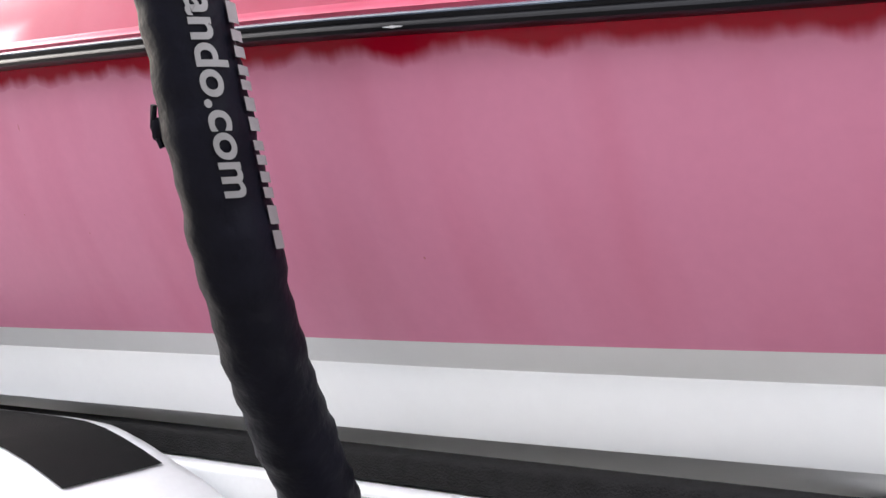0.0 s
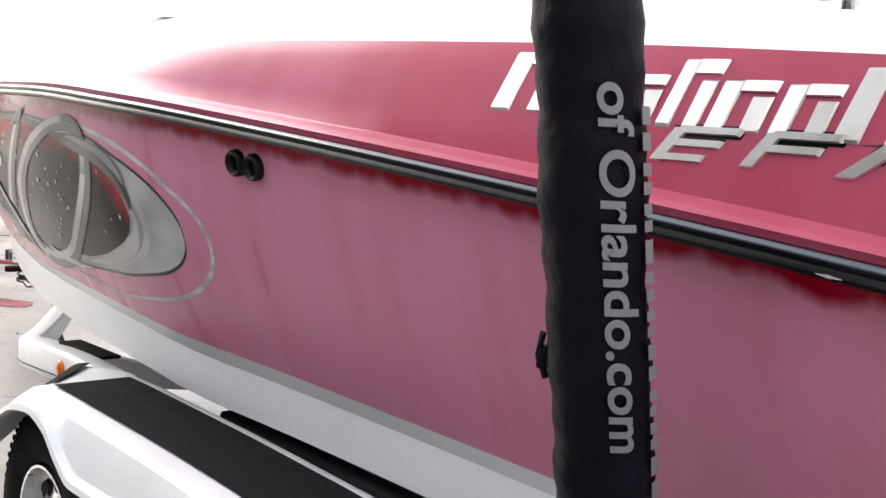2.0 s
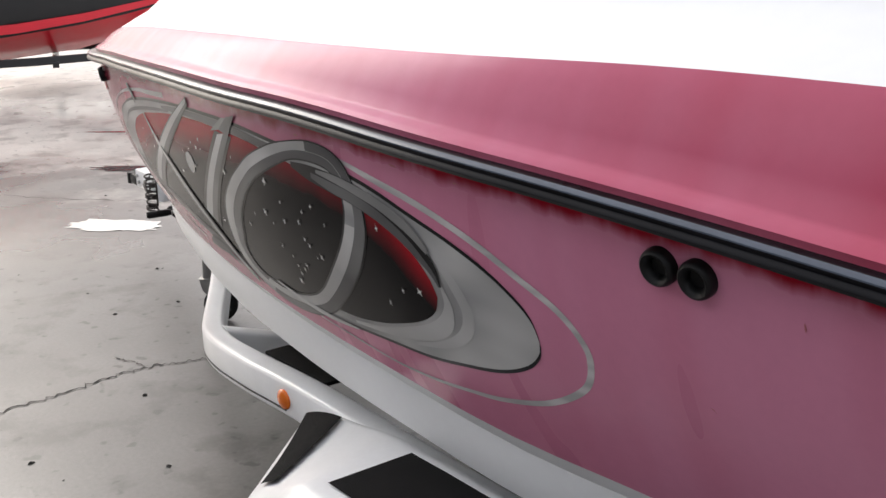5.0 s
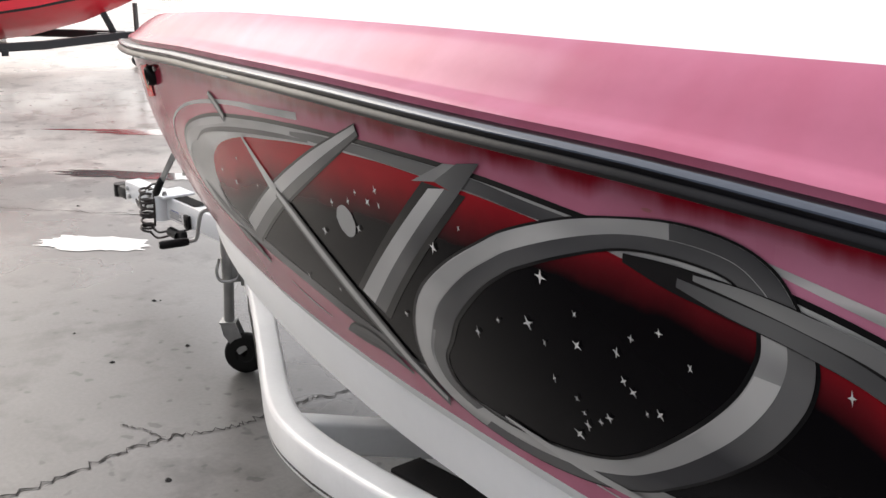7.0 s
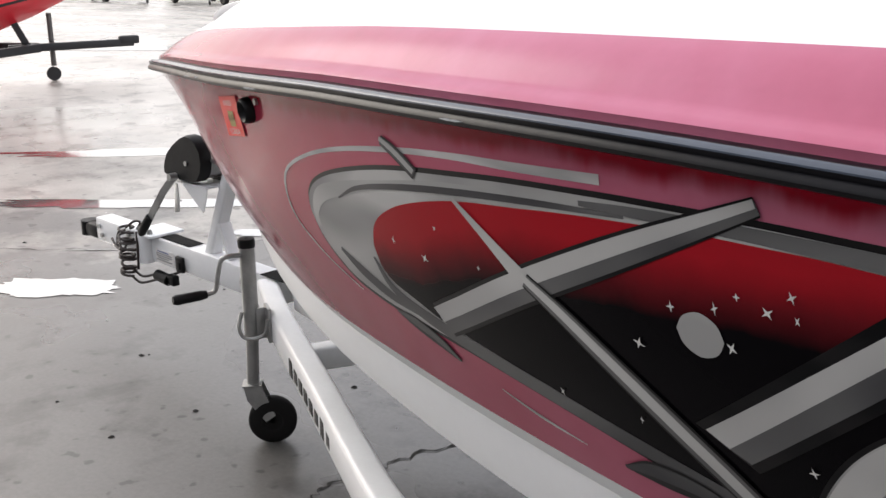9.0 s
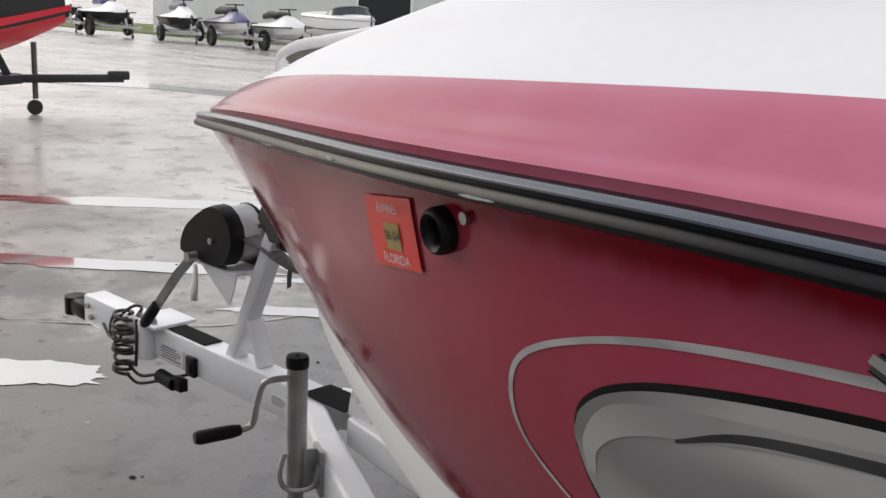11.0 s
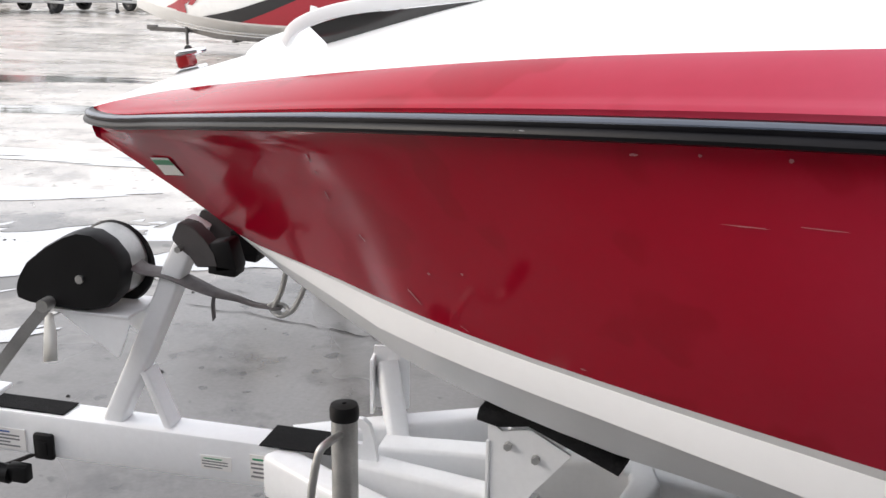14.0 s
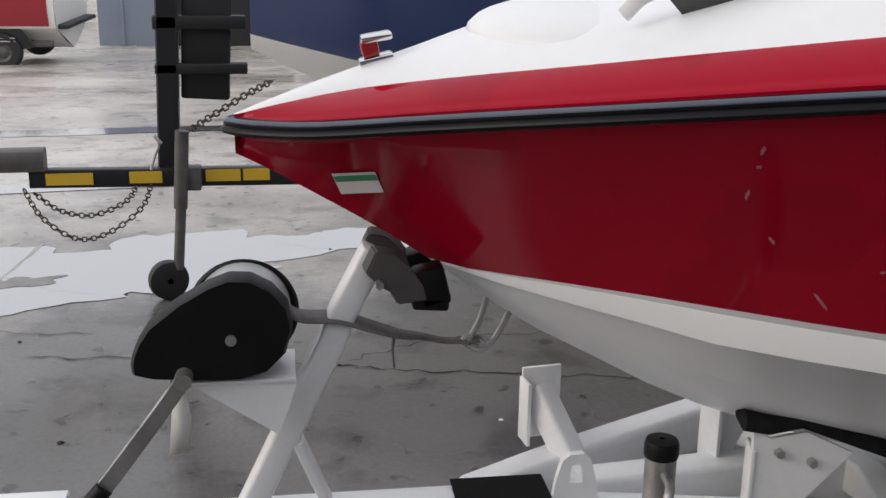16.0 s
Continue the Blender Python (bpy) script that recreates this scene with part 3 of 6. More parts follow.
# ring
OO = [(2.845, 1.085), (2.887, 1.143), (2.956, 1.199), (3.033, 1.246), (3.089, 1.275), (3.185, 1.309), (3.266, 1.327), (3.338, 1.336), (3.404, 1.332), (3.447, 1.315), (3.473, 1.285), (3.489, 1.255), (3.492, 1.219), (3.477, 1.178), (3.437, 1.124), (3.375, 1.069), (3.304, 1.019), (3.241, .982), (3.151, .950), (3.025, .932), (2.905, .940), (2.835, .972), (2.822, 1.022)]
OI = [(2.925, 1.078), (2.957, 1.123), (3.022, 1.184), (3.075, 1.220), (3.105, 1.236), (3.183, 1.269), (3.266, 1.296), (3.339, 1.303), (3.398, 1.298), (3.422, 1.280), (3.433, 1.265), (3.436, 1.250), (3.433, 1.222), (3.409, 1.177), (3.364, 1.127), (3.302, 1.073), (3.250, 1.035), (3.198, 1.008), (3.120, .985), (3.030, .972), (2.955, .974), (2.900, .994), (2.893, 1.034)]


def ring_art(outer, inner, name, mat, lift, f0=0.0, f1=1.0, label="", a=0.0, b=1.0):
    n = len(outer)
    so, si = (spline([*c[-1:], *c, *c[:2]], 8)[8:8 + 8 * n + 1] for c in (outer, inner))
    bm, rows = bmesh.new(), []
    m = len(so) - 1
    for i in range(int(a * m), int(b * m) + 1):
        p, q = so[i % m], si[i % m]
        rows.append([bm.verts.new(side_at(*(p + (q - p) * (f0 + (f1 - f0) * j / 4)), lift * LIFT)) for j in range(5)])
    for u, v in zip(rows, rows[1:]):
        for j in range(4):
            bm.faces.new((u[j], v[j], v[j + 1], u[j + 1]))
    return part(name, bm, mat, boat, label)


ring_art(OO, OI, "graphic_ring_outline", M["art_black"], .0052, -0.08, 1.1)
ring_art(OO, OI, "graphic_ring", M["silver"], .0062, 0.0, 1.0, "airbrushed silver ring")
ring_art(OO, OI, "graphic_ring_shade", M["gunmetal"], .0070, 0.0, 0.5, a=.30, b=.86)
ring_art(OO, OI, "graphic_ring_highlight", M["silver_light"], .0070, 0.03, 0.5, a=.0, b=.16)
ring_art(OO, OI, "graphic_ring_highlight", M["silver_light"], .0070, 0.03, 0.5, a=.90, b=1.0)
ring_art(OO, OI, "graphic_ring_shade", M["gunmetal"], .0072, 0.52, 1.0, a=.0, b=.44)
ring_art(OO, OI, "graphic_ring_shade", M["gunmetal"], .0072, 0.6, 1.0, a=.88, b=1.0)
ring_art(OO, OI, "graphic_ring_highlight", M["silver_light"], .0078, 0.5, 0.97, a=.54, b=.80)
# the upper bar of the eye runs on over the ring into the tail
bar = ribbon([(3.27, 1.287, .010), (3.33, 1.281, .028), (3.40, 1.275, .036), (3.47, 1.267, .040), (3.54, 1.252, .040), (3.61, 1.224, .034), (3.66, 1.185, .020), (3.672, 1.150, .006)], "graphic_bar", M["art_black"], .0094)
ribbon([(3.34, 1.278, .010), (3.40, 1.268, .018), (3.47, 1.258, .020), (3.54, 1.242, .020), (3.605, 1.214, .018), (3.655, 1.175, .012), (3.67, 1.150, .004)], "graphic_bar_shade", M["gunmetal"], .0102, bar)
ribbon([(3.36, 1.288, .006), (3.42, 1.284, .014), (3.48, 1.276, .017), (3.55, 1.263, .020), (3.62, 1.236, .020), (3.66, 1.206, .012)], "graphic_bar_highlight", M["silver_dark"], .0104, bar)
# strokes: a dark face with a lighter upper face


def stroke(pts, name, lift):
    under = ribbon([(x, z, w * 1.25) for x, z, w in pts], name, M["art_black"], lift)
    ribbon(pts, name + "_face", M["gunmetal"], lift + .001, under)
    ribbon([(x - w * .16, z + w * .16, w * .55) for x, z, w in pts], name + "_highlight", M["silver_light"], lift + .002, under)


stroke([(2.285, 1.060, .042), (2.33, 1.089, .042), (2.46, 1.171, .040), (2.62, 1.262, .033), (2.768, 1.341, .016)], "graphic_stroke", .0056)
def facet(a, b, c, d, name, mat, lift, parent=None):
    """A painted four-cornered facet, laid on the hull."""
    bm, n, m = bmesh.new(), 12, 4
    a, b, c, d = (np.array(p) for p in (a, b, c, d))
    g = [[bm.verts.new(side_at(*((a * (1 - i / n) + d * i / n) * (1 - j / m) + (b * (1 - i / n) + c * i / n) * j / m), lift * LIFT)) for j in range(m + 1)] for i in range(n + 1)]
    for u, v in zip(g, g[1:]):
        for j in range(m):
            bm.faces.new((u[j], v[j], v[j + 1], u[j + 1]))
    return part(name, bm, mat, parent or boat)


stroke([(2.220, 1.309, .012), (2.25, 1.296, .015), (2.285, 1.275, .015)], "graphic_stroke", .0050)
ribbon([(2.355, 1.258, .006), (2.41, 1.222, .014), (2.465, 1.184, .026)], "graphic_stroke_highlight", M["silver_light"], .0084)
stroke([(2.470, 1.184, .018), (2.53, 1.152, .024), (2.62, 1.096, .030), (2.71, 1.033, .032), (2.78, .980, .028), (2.85, .942, .02)], "graphic_stroke", .0092)
digit = facet((2.690, 1.083), (2.760, 1.050), (3.014, 1.300), (2.922, 1.300), "graphic_digit", M["art_black"], .0054)
facet((2.702, 1.080), (2.728, 1.067), (2.972, 1.301), (2.936, 1.294), "graphic_digit_face", M["silver_light"], .0064, digit)
facet((2.728, 1.067), (2.752, 1.058), (2.999, 1.299), (2.972, 1.301), "graphic_digit_face", M["gunmetal"], .0064, digit)
facet((2.900, 1.297), (2.952, 1.306), (3.032, 1.340), (2.972, 1.333), "graphic_digit_flag", M["silver"], .0074, digit)
facet((2.950, 1.306), (2.998, 1.298), (3.044, 1.346), (3.0, 1.338), "graphic_digit_flag", M["gunmetal"], .0076, digit)
for pts, lift in (([(2.165, 1.028, .004), (2.205, 1.022, .020), (2.255, 1.008, .018), (2.288, .990, .004)], .0048), ([(2.565, .955, .004), (2.62, .972, .028), (2.69, .975, .024), (2.76, .952, .004)], .0060)):
    barb = ribbon([(x, z, w * 1.3) for x, z, w in pts], "graphic_barb", M["art_black"], lift)
    ribbon([(x, z + w * .12, w * .8) for x, z, w in pts], "graphic_barb_face", M["gunmetal"], lift + .001, barb)
ribbon([(3.0, .985, .004), (3.10, .972, .014), (3.22, .966, .012), (3.33, .972, .003)], "graphic_barb", M["silver_light"], .009)
# pinstripes
ribbon([(2.588, 1.331, .012), (2.456, 1.320, .011), (2.358, 1.313, .009), (2.249, 1.300, .008), (2.113, 1.275, .007), (2.0, 1.245, .006), (1.918, 1.207, .006), (1.892, 1.162, .006), (1.906, 1.113, .005), (1.977, 1.066, .004), (2.07, 1.030, .003)], "pinstripe", M["pin"], .0015)
ribbon([(2.36, .975, .002), (2.427, .961, .006), (2.503, .954, .002)], "pinstripe", M["pin"], .0015)
ribbon([(3.42, 1.322, .006), (3.533, 1.302, .011), (3.627, 1.285, .012), (3.709, 1.264, .012), (3.782, 1.238, .012), (3.848, 1.205, .012), (3.908, 1.172, .012), (3.942, 1.137, .012), (3.952, 1.098, .012), (3.925, 1.045, .011), (3.84, .992, .010), (3.731, .960, .009), (3.645, .947, .008), (3.541, .935, .007), (3.422, .928, .006), (3.297, .935, .005), (3.153, .945, .003)], "pinstripe", M["pin"], .0015)
# moon disc and sparkles
ribbon([(2.681, 1.195, .001), (2.687, 1.195, .028), (2.696, 1.195, .042), (2.708, 1.195, .049), (2.720, 1.195, .042), (2.729, 1.195, .028), (2.735, 1.195, .001)], "graphic_disc", M["silver_light"], .0066)
SPARKS = ("3.002,1.118 3.052,1.151 3.111,1.166 3.136,1.148 3.194,1.202 3.192,1.163 3.253,1.174 3.276,1.198 3.315,1.216 3.141,1.102 3.258,1.141 3.27,1.131 3.353,1.189 3.174,1.087 3.181,1.069 3.182,1.052 3.207,1.067 3.223,1.079 3.286,1.11 3.305,1.116 "
          "3.16,1.03 2.996,1.256 2.935,1.215 3.143,1.233 3.529,1.219 3.564,1.117 3.612,1.127 3.51,1.081 2.313,1.208 2.282,1.156 2.219,1.164 2.389,1.175 2.75,1.249 2.726,1.23 2.806,1.264 2.782,1.242 2.812,1.243 2.744,1.193 2.632,1.16 2.617,1.054 2.676,1.217 2.823,1.083 2.495,1.038")
for k, s in enumerate(SPARKS.split()):
    x, z = (float(v) for v in s.split(","))
    r = random.Random(k).uniform(.004, .010)
    bm = bmesh.new()
    ring = []
    for j in range(8):
        q = r * (1.0 if j % 2 == 0 else 0.28)
        ring.append(bm.verts.new(side_at(x + (.55 + .25 * (k % 3)) * q * math.cos(j * math.pi / 4 + .2 * k), z + q * math.sin(j * math.pi / 4 + .2 * k), .0095 * LIFT)))
    bm.faces.new(ring)
    part("graphic_spark", bm, M["star"], boat, smooth=False)
# ---- fittings on the boat ----
def text_mesh(body, size, bold=0.0):
    """Flat lettering in the built-in font, as a bmesh centred on its middle."""
    cu = bpy.data.curves.new("lettering", "FONT")
    cu.body, cu.size, cu.align_x, cu.align_y = body, size, "CENTER", "CENTER"
    cu.offset = bold
    ob = new("lettering", cu)
    bpy.context.view_layer.update()
    me = bpy.data.meshes.new_from_object(ob.evaluated_get(bpy.context.evaluated_depsgraph_get()))
    bm = bmesh.new()
    bm.from_mesh(me)
    bpy.data.objects.remove(ob)
    bpy.data.curves.remove(cu)
    bpy.data.meshes.remove(me)
    return bm


def on_hull(bm, x, z, lift, slant=0.0, turn=0.0):
    for v in bm.verts:
        a, b = v.co.x * math.cos(turn) - v.co.y * math.sin(turn), v.co.x * math.sin(turn) + v.co.y * math.cos(turn)
        v.co = side_at(x + a + slant * b, z + b, lift)
    return bm


def hull_patch(x0, x1, z0, z1, lift, skew=0.0, dz=0.0, n=8):
    bm = bmesh.new()
    g = [[bm.verts.new(side_at(x0 + (x1 - x0) * i / n + skew * j / n, z0 + (z1 - z0) * j / n + dz * i / n, lift)) for j in range(n + 1)] for i in range(n + 1)]
    for a, b in zip(g, g[1:]):
        for j in range(n):
            bm.faces.new((a[j], b[j], b[j + 1], a[j + 1]))
    return bm


M["decal_red"] = material("fluorescent_red_decal", (0.85, 0.03, 0.02), 0.4, var=0.04, scale=30)
M["decal_gold"] = material("gold_decal", (0.36, 0.24, 0.02), 0.4, var=0.2, scale=60)
M["ink"] = material("black_ink", (0.015, 0.015, 0.015), 0.6, var=0.1)
M["white_ink"] = material("white_ink", (0.8, 0.78, 0.76), 0.5, var=0.05)
M["green_ink"] = material("green_ink", (0.04, 0.25, 0.12), 0.5, var=0.1)
decal = part("registration_sticker", hull_patch(1.662, 1.762, 1.222, 1.293, .0022, -.015, .015), M["decal_red"], boat, "red state registration sticker with gold centre")
part("sticker_centre", hull_patch(1.695, 1.727, 1.246, 1.273, .0032, -.005, .004), M["decal_gold"], decal)
part("sticker_lettering", on_hull(text_mesh("EXPIRES", .0128), 1.700, 1.2880, .0034, -.1, .13), M["white_ink"], decal, smooth=False)
part("sticker_lettering", on_hull(text_mesh("FLORIDA", .0142), 1.713, 1.2385, .0034, -.1, .13), M["white_ink"], decal, smooth=False)
part("sticker_lettering", on_hull(text_mesh("06-04", .0140), 1.709, 1.2625, .0042, -.1, .13), M["ink"], decal, smooth=False)
# makers' plate near the stem: a green head over a white field with unreadable lines
tag = part("safety_sticker", hull_patch(.168, .232, 1.006, 1.046, .003, -.016, .012), M["white_ink"], boat, "small green and white sticker near the stem")
part("sticker_band", hull_patch(.160, .222, 1.031, 1.042, .0042, -.005, .012), M["green_ink"], tag)


def flange(name, x, z, r, depth, mat, label=""):
    """A round through-hull fitting with a rolled flange and a dark bore."""
    p, q = side_at(x, z), side_at(x, z, .01)
    m = Matrix.Translation(p) @ (q - p).to_track_quat("Z", "Y").to_matrix().to_4x4()
    bm = bmesh.new()
    rings = lathe(bm, [(r, -.004), (r, depth * .5), (r * .93, depth * .85), (r * .8, depth), (r * .62, depth * .8), (r * .52, depth * .4), (r * .5, .0025), (r * .12, .002)], m, 28)
    bm.faces.new(rings[-1])
    return part(name, bm, mat, boat, label)


flange("through_hull_fitting", 1.806, 1.291, .0225, .016, M["black"], "black plastic through-hull fitting")
flange("vent_fitting", 4.106, 1.281, .0255, .016, M["black"], "black vent fitting")
flange("vent_fitting", 4.162, 1.277, .0255, .016, M["black"], "black vent fitting")
bm = bmesh.new()
cyl(bm, .006, side_at(1.843, 1.310), side_at(1.843, 1.310, .005), seg=12)
part("screw_head", bm, M["steel"], boat)

# scuffs: bare patches with ragged outlines where the paint has chipped
M["chip"] = material("bare_chipped_gelcoat", (0.42, 0.13, 0.155), 0.5, var=0.15, scale=30)
def scuff(x, z, lx, lz, seed, mat="chip", tilt=0.0, name="paint_chip"):
    rnd = random.Random(seed)
    bm = bmesh.new()
    n = 18
    ring = []
    for k in range(n):
        q = rnd.uniform(.55, 1.0)
        a, b = lx * q * math.cos(2 * math.pi * k / n), lz * q * math.sin(2 * math.pi * k / n)
        ring.append(bm.verts.new(side_at(x + a * math.cos(tilt) - b * math.sin(tilt), z + a * math.sin(tilt) + b * math.cos(tilt), .0012)))
    c = bm.verts.new(side_at(x, z, .0014))
    for k in range(n):
        bm.faces.new((c, ring[k], ring[(k + 1) % n]))
    part(name, bm, M[mat], boat, smooth=False)


for k, (x, z, a, b, t) in enumerate([(.654, 1.163, .014, .005, -1.4), (.659, 1.138, .006, .006, -1), (.663, 1.095, .018, .004, -1.4), (.712, 1.026, .018, .004, -.9), (.795, .935, .040, .0045, -.8), (.837, .998, .006, .005, 0), (.885, .906, .02, .002, -.4), (1.082, .912, .012, .003, 0),
                                       (1.22, 1.272, .005, .004, 0), (1.307, 1.28, .006, .005, 0), (1.15, 1.262, .012, .003, .1), (1.27, 1.200, .05, .0016, .1), (1.345, 1.213, .05, .0014, .08), (.9, 1.02, .006, .005, 0), (1.44, 1.298, .012, .003, .1),
                                       (3.6, 1.334, .02, .004, -.1), (4.3, 1.25, .004, .012, 0), (4.45, 1.215, .003, .012, 0), (3.3, 1.343, .018, .004, 0), (4.15, 1.09, .012, .0018, -.6), (4.54, 1.03, .003, .003, 0), (4.38, 1.07, .003, .003, 0), (5.22, .966, .004, .004, 0), (3.75, 1.33, .01, .003, 0)]):
    scuff(x, z, a * .55, b * .6, k, tilt=t)

# chrome script on the deck side: plain slanted blocks in place of the maker's name
def deck_at(x, f, lift=0.0):
    """A point of the red band above the rail: f = 0 at the rail, 1 at the white deck."""
    z0, z1, y0, y1 = rail_z(x) + RAIL_H + .036, deck_z(x), rail_y(x) - .046, deck_edge(x)
    ym = y1 + (y0 + .034 - y1) * .35
    zm = z0 + (z1 - z0) * .6
    p = Vector((x, -(y0 + (ym - y0) * f / .6), z0 + (zm - z0) * f / .6)) if f < .6 else Vector((x, -(ym + (y1 - ym) * (f - .6) / .4), zm + (z1 - zm) * (f - .6) / .4))
    return p + Vector((0, -.9, .43)) * lift


def deck_z_at(x, z, lift):
    lo, hi = 0.0, 1.0
    for _ in range(20):
        mid = (lo + hi) / 2
        lo, hi = (mid, hi) if deck_at(x, mid).z < z else (lo, mid)
    return deck_at(x, lo, lift)


def deck_bar(pts, name, mat, lift, parent, thick=.004):
    """A raised chrome bar over a quad of (length, height) corners, with a chamfered edge."""
    bm = bmesh.new()
    c = np.mean(pts, axis=0)
    low = [bm.verts.new(deck_z_at(p[0], p[1], lift)) for p in pts]
    top = [bm.verts.new(deck_z_at(*(np.array(p) + (c - p) * .09), lift + thick)) for p in pts]
    n = len(pts)
    for k in range(n):
        bm.faces.new((low[k], low[(k + 1) % n], top[(k + 1) % n], top[k]))
    bm.faces.new(top)
    return part(name, bm, mat, parent, smooth=False)


M["badge"] = material("brushed_chrome_badge", (0.72, 0.71, 0.68), 0.3, metal=0.85, var=0.08, scale=40)
M["badge_dark"] = material("dark_red_badge_ground", (0.10, 0.004, 0.012), 0.4, var=0.1)
x = 4.715
for w, h in ((.125, .085), (.085, .062), (.08, .062), (.07, .085), (.085, .062), (.078, .062), (.105, .085), (.075, .062), (.085, .062), (.06, .085), (.065, .08)):
    z0 = 1.400 - (x - 4.72) * .03
    sl = h * .22
    o = [(x - .005, z0 - .005), (x + w * .86 + .005, z0 - .005), (x + w * .86 + sl + .006, z0 + h + .004), (x + sl - .004, z0 + h + .004)]
    back = deck_bar(o, "badge_letter", M["badge_dark"], .0006, boat, .0012)
    b = w * .30
    for q in ([(x, z0), (x + b, z0), (x + b + sl, z0 + h), (x + sl, z0 + h)], [(x + w * .86 - b, z0), (x + w * .86, z0), (x + w * .86 + sl * .7, z0 + h * .7), (x + w * .86 - b + sl * .7, z0 + h * .7)],
              [(x + b + sl * .78, z0 + h * .78), (x + w * .86 + sl * .78, z0 + h * .78), (x + w * .86 + sl, z0 + h), (x + b + sl, z0 + h)]):
        deck_bar(q, "badge_face", M["badge"], .002, back, .003)
    x += w
def deck_stroke(pts, back=True):
    under = deck_bar([(a + (.004 if i in (1, 2) else -.004), b + (.004 if i in (2, 3) else -.004)) for i, (a, b) in enumerate(pts)], "badge_letter", M["art_black"], .001, boat, .002)
    deck_bar(pts, "badge_face", M["badge"], .003, under)
for x0, bars in ((5.01, 3), (5.135, 2)):
    deck_stroke([(x0, 1.348), (x0 + .018, 1.348), (x0 + .05, 1.392), (x0 + .03, 1.392)])
    for k in range(bars):
        z = (1.384, 1.368, 1.350)[k]
        deck_stroke([(x0 + .03 - .008 * k, z), (x0 + (.118, .095, .075)[k], z), (x0 + (.124, .1, .08)[k], z + .009), (x0 + .034 - .008 * k, z + .009)])
deck_stroke([(5.25, 1.345), (5.275, 1.345), (5.33, 1.388), (5.305, 1.388)])

# chrome cleats
def cleat(x, y, z, yaw):
    bm = bmesh.new()
    m = pose(x, y, z, 0, 0, yaw)
    path = [m @ Vector(p) for p in ((-.09, 0, .022), (-.06, 0, .03), (0, 0, .032), (.06, 0, .03), (.09, 0, .022))]
    sweep(bm, [(*p, s) for p, s in zip(path, (.35, .8, 1, .8, .35))], circle(.012, 10))
    for s in (-.03, .03):
        cyl(bm, .011, m @ Vector((s, 0, -.01)), m @ Vector((s, 0, .03)), .009, 12)
    box(bm, (.11, .04, .006), m @ pose(0, 0, .002), .002)
    part("cleat", bm, M["chrome"], boat, "polished chrome mooring cleat")


cleat(5.24, -1.045, 1.545, -2)
cleat(3.3, -.98, 1.555, 4)
cleat(2.0, -.70, 1.535, 14)

# bow navigation light
bm = bmesh.new()
box(bm, (.055, .042, .012), pose(.225, 0, 1.214, 0, -14), .004)
light = part("bow_light", bm, M["chrome"], boat, "small red and chrome bow light")
bm = bmesh.new()
box(bm, (.028, .04, .026), pose(.215, 0, 1.231, 0, -14), .006)
part("lens", bm, material("red_lens", (0.25, 0.01, 0.012), 0.2, var=0.05), light)
bm = bmesh.new()
box(bm, (.05, .044, .012), pose(.225, 0, 1.248, 0, -10), .005)
part("cap", bm, M["chrome"], light)
# raised moulding of the bow cockpit and its low framed windscreen
bm = bmesh.new()
r = bmesh.ops.create_uvsphere(bm, u_segments=28, v_segments=16, radius=1)
for v in bm.verts:
    v.co = Vector((.57 + .20 * v.co.x, .26 * v.co.y, 1.255 + .058 * v.co.z))
part("bow_moulding", bm, M["white"], boat)
for s in (1, -1):
    bm = bmesh.new()
    arc = spline([(.535, -.27 * s, 1.305), (.565, -.285 * s, 1.335), (.64, -.30 * s, 1.362), (.75, -.32 * s, 1.38), (.92, -.36 * s, 1.405), (1.2, -.44 * s, 1.45), (1.6, -.56 * s, 1.52), (2.1, -.66 * s, 1.60)], 6)
    sweep(bm, [tuple(p) for p in arc], round_rect(.014, .022, .005, 2))
    frame_bar = part("windscreen_frame", bm, M["white"], boat, "white tubular windscreen frame")
    bm = bmesh.new()
    low = [(p[0] + .03, p[1] * .98, min(p[2] - .012, 1.30 + (p[0] - .56) * .13)) for p in arc[8:]]
    up = [(p[0], p[1], p[2] - .012) for p in arc[8:]]
    vs = [(bm.verts.new(a), bm.verts.new(b)) for a, b in zip(low, up)]
    for a, b in zip(vs, vs[1:]):
        bm.faces.new((a[0], b[0], b[1], a[1]))
    part("windscreen_glass", bm, material("smoked_glass", (0.03, 0.03, 0.03), 0.08, var=0.05, coat=0.6), frame_bar)
# bow eye: a bent steel loop under the stem
for x0 in (.412, .452):
    bm = bmesh.new()
    sweep(bm, [tuple(p) for p in spline([(x0, 0, keel_z(x0) + .01), (x0 - .012, 0, .775), (x0 - .03, 0, .735), (.40, 0, .722)] if x0 < .43 else [(x0, 0, keel_z(x0) + .01), (x0 - .012, 0, .765), (x0 - .03, 0, .735), (.40, 0, .722)], 6)], circle(.006, 8))
    part("bow_eye", bm, M["steel"], boat, "bent steel towing eye")
# ---- the trailer ----
trailer = thing("boat_trailer", "white tandem-axle steel boat trailer under the red boat", "trailer")
bm = bmesh.new()
box(bm, (.80, .08, .102), pose(.03, 0, .394), .008)
tongue = part("tongue", bm, M["trailer"], trailer)
bm = bmesh.new()
box(bm, (.38, .08, .10), pose(-.615, 0, .393), .008)
fold = part("folding_tongue", bm, M["trailer"], trailer, "white swing-away tongue end")
bm = bmesh.new()
cyl(bm, .033, (-.40, -.045, .335), (-.40, -.045, .452), seg=24)
cyl(bm, .033, (-.40, .045, .335), (-.40, .045, .452), seg=24)
box(bm, (.15, .15, .012), pose(-.385, 0, .452), .004)
part("hinge", bm, M["trailer"], trailer)
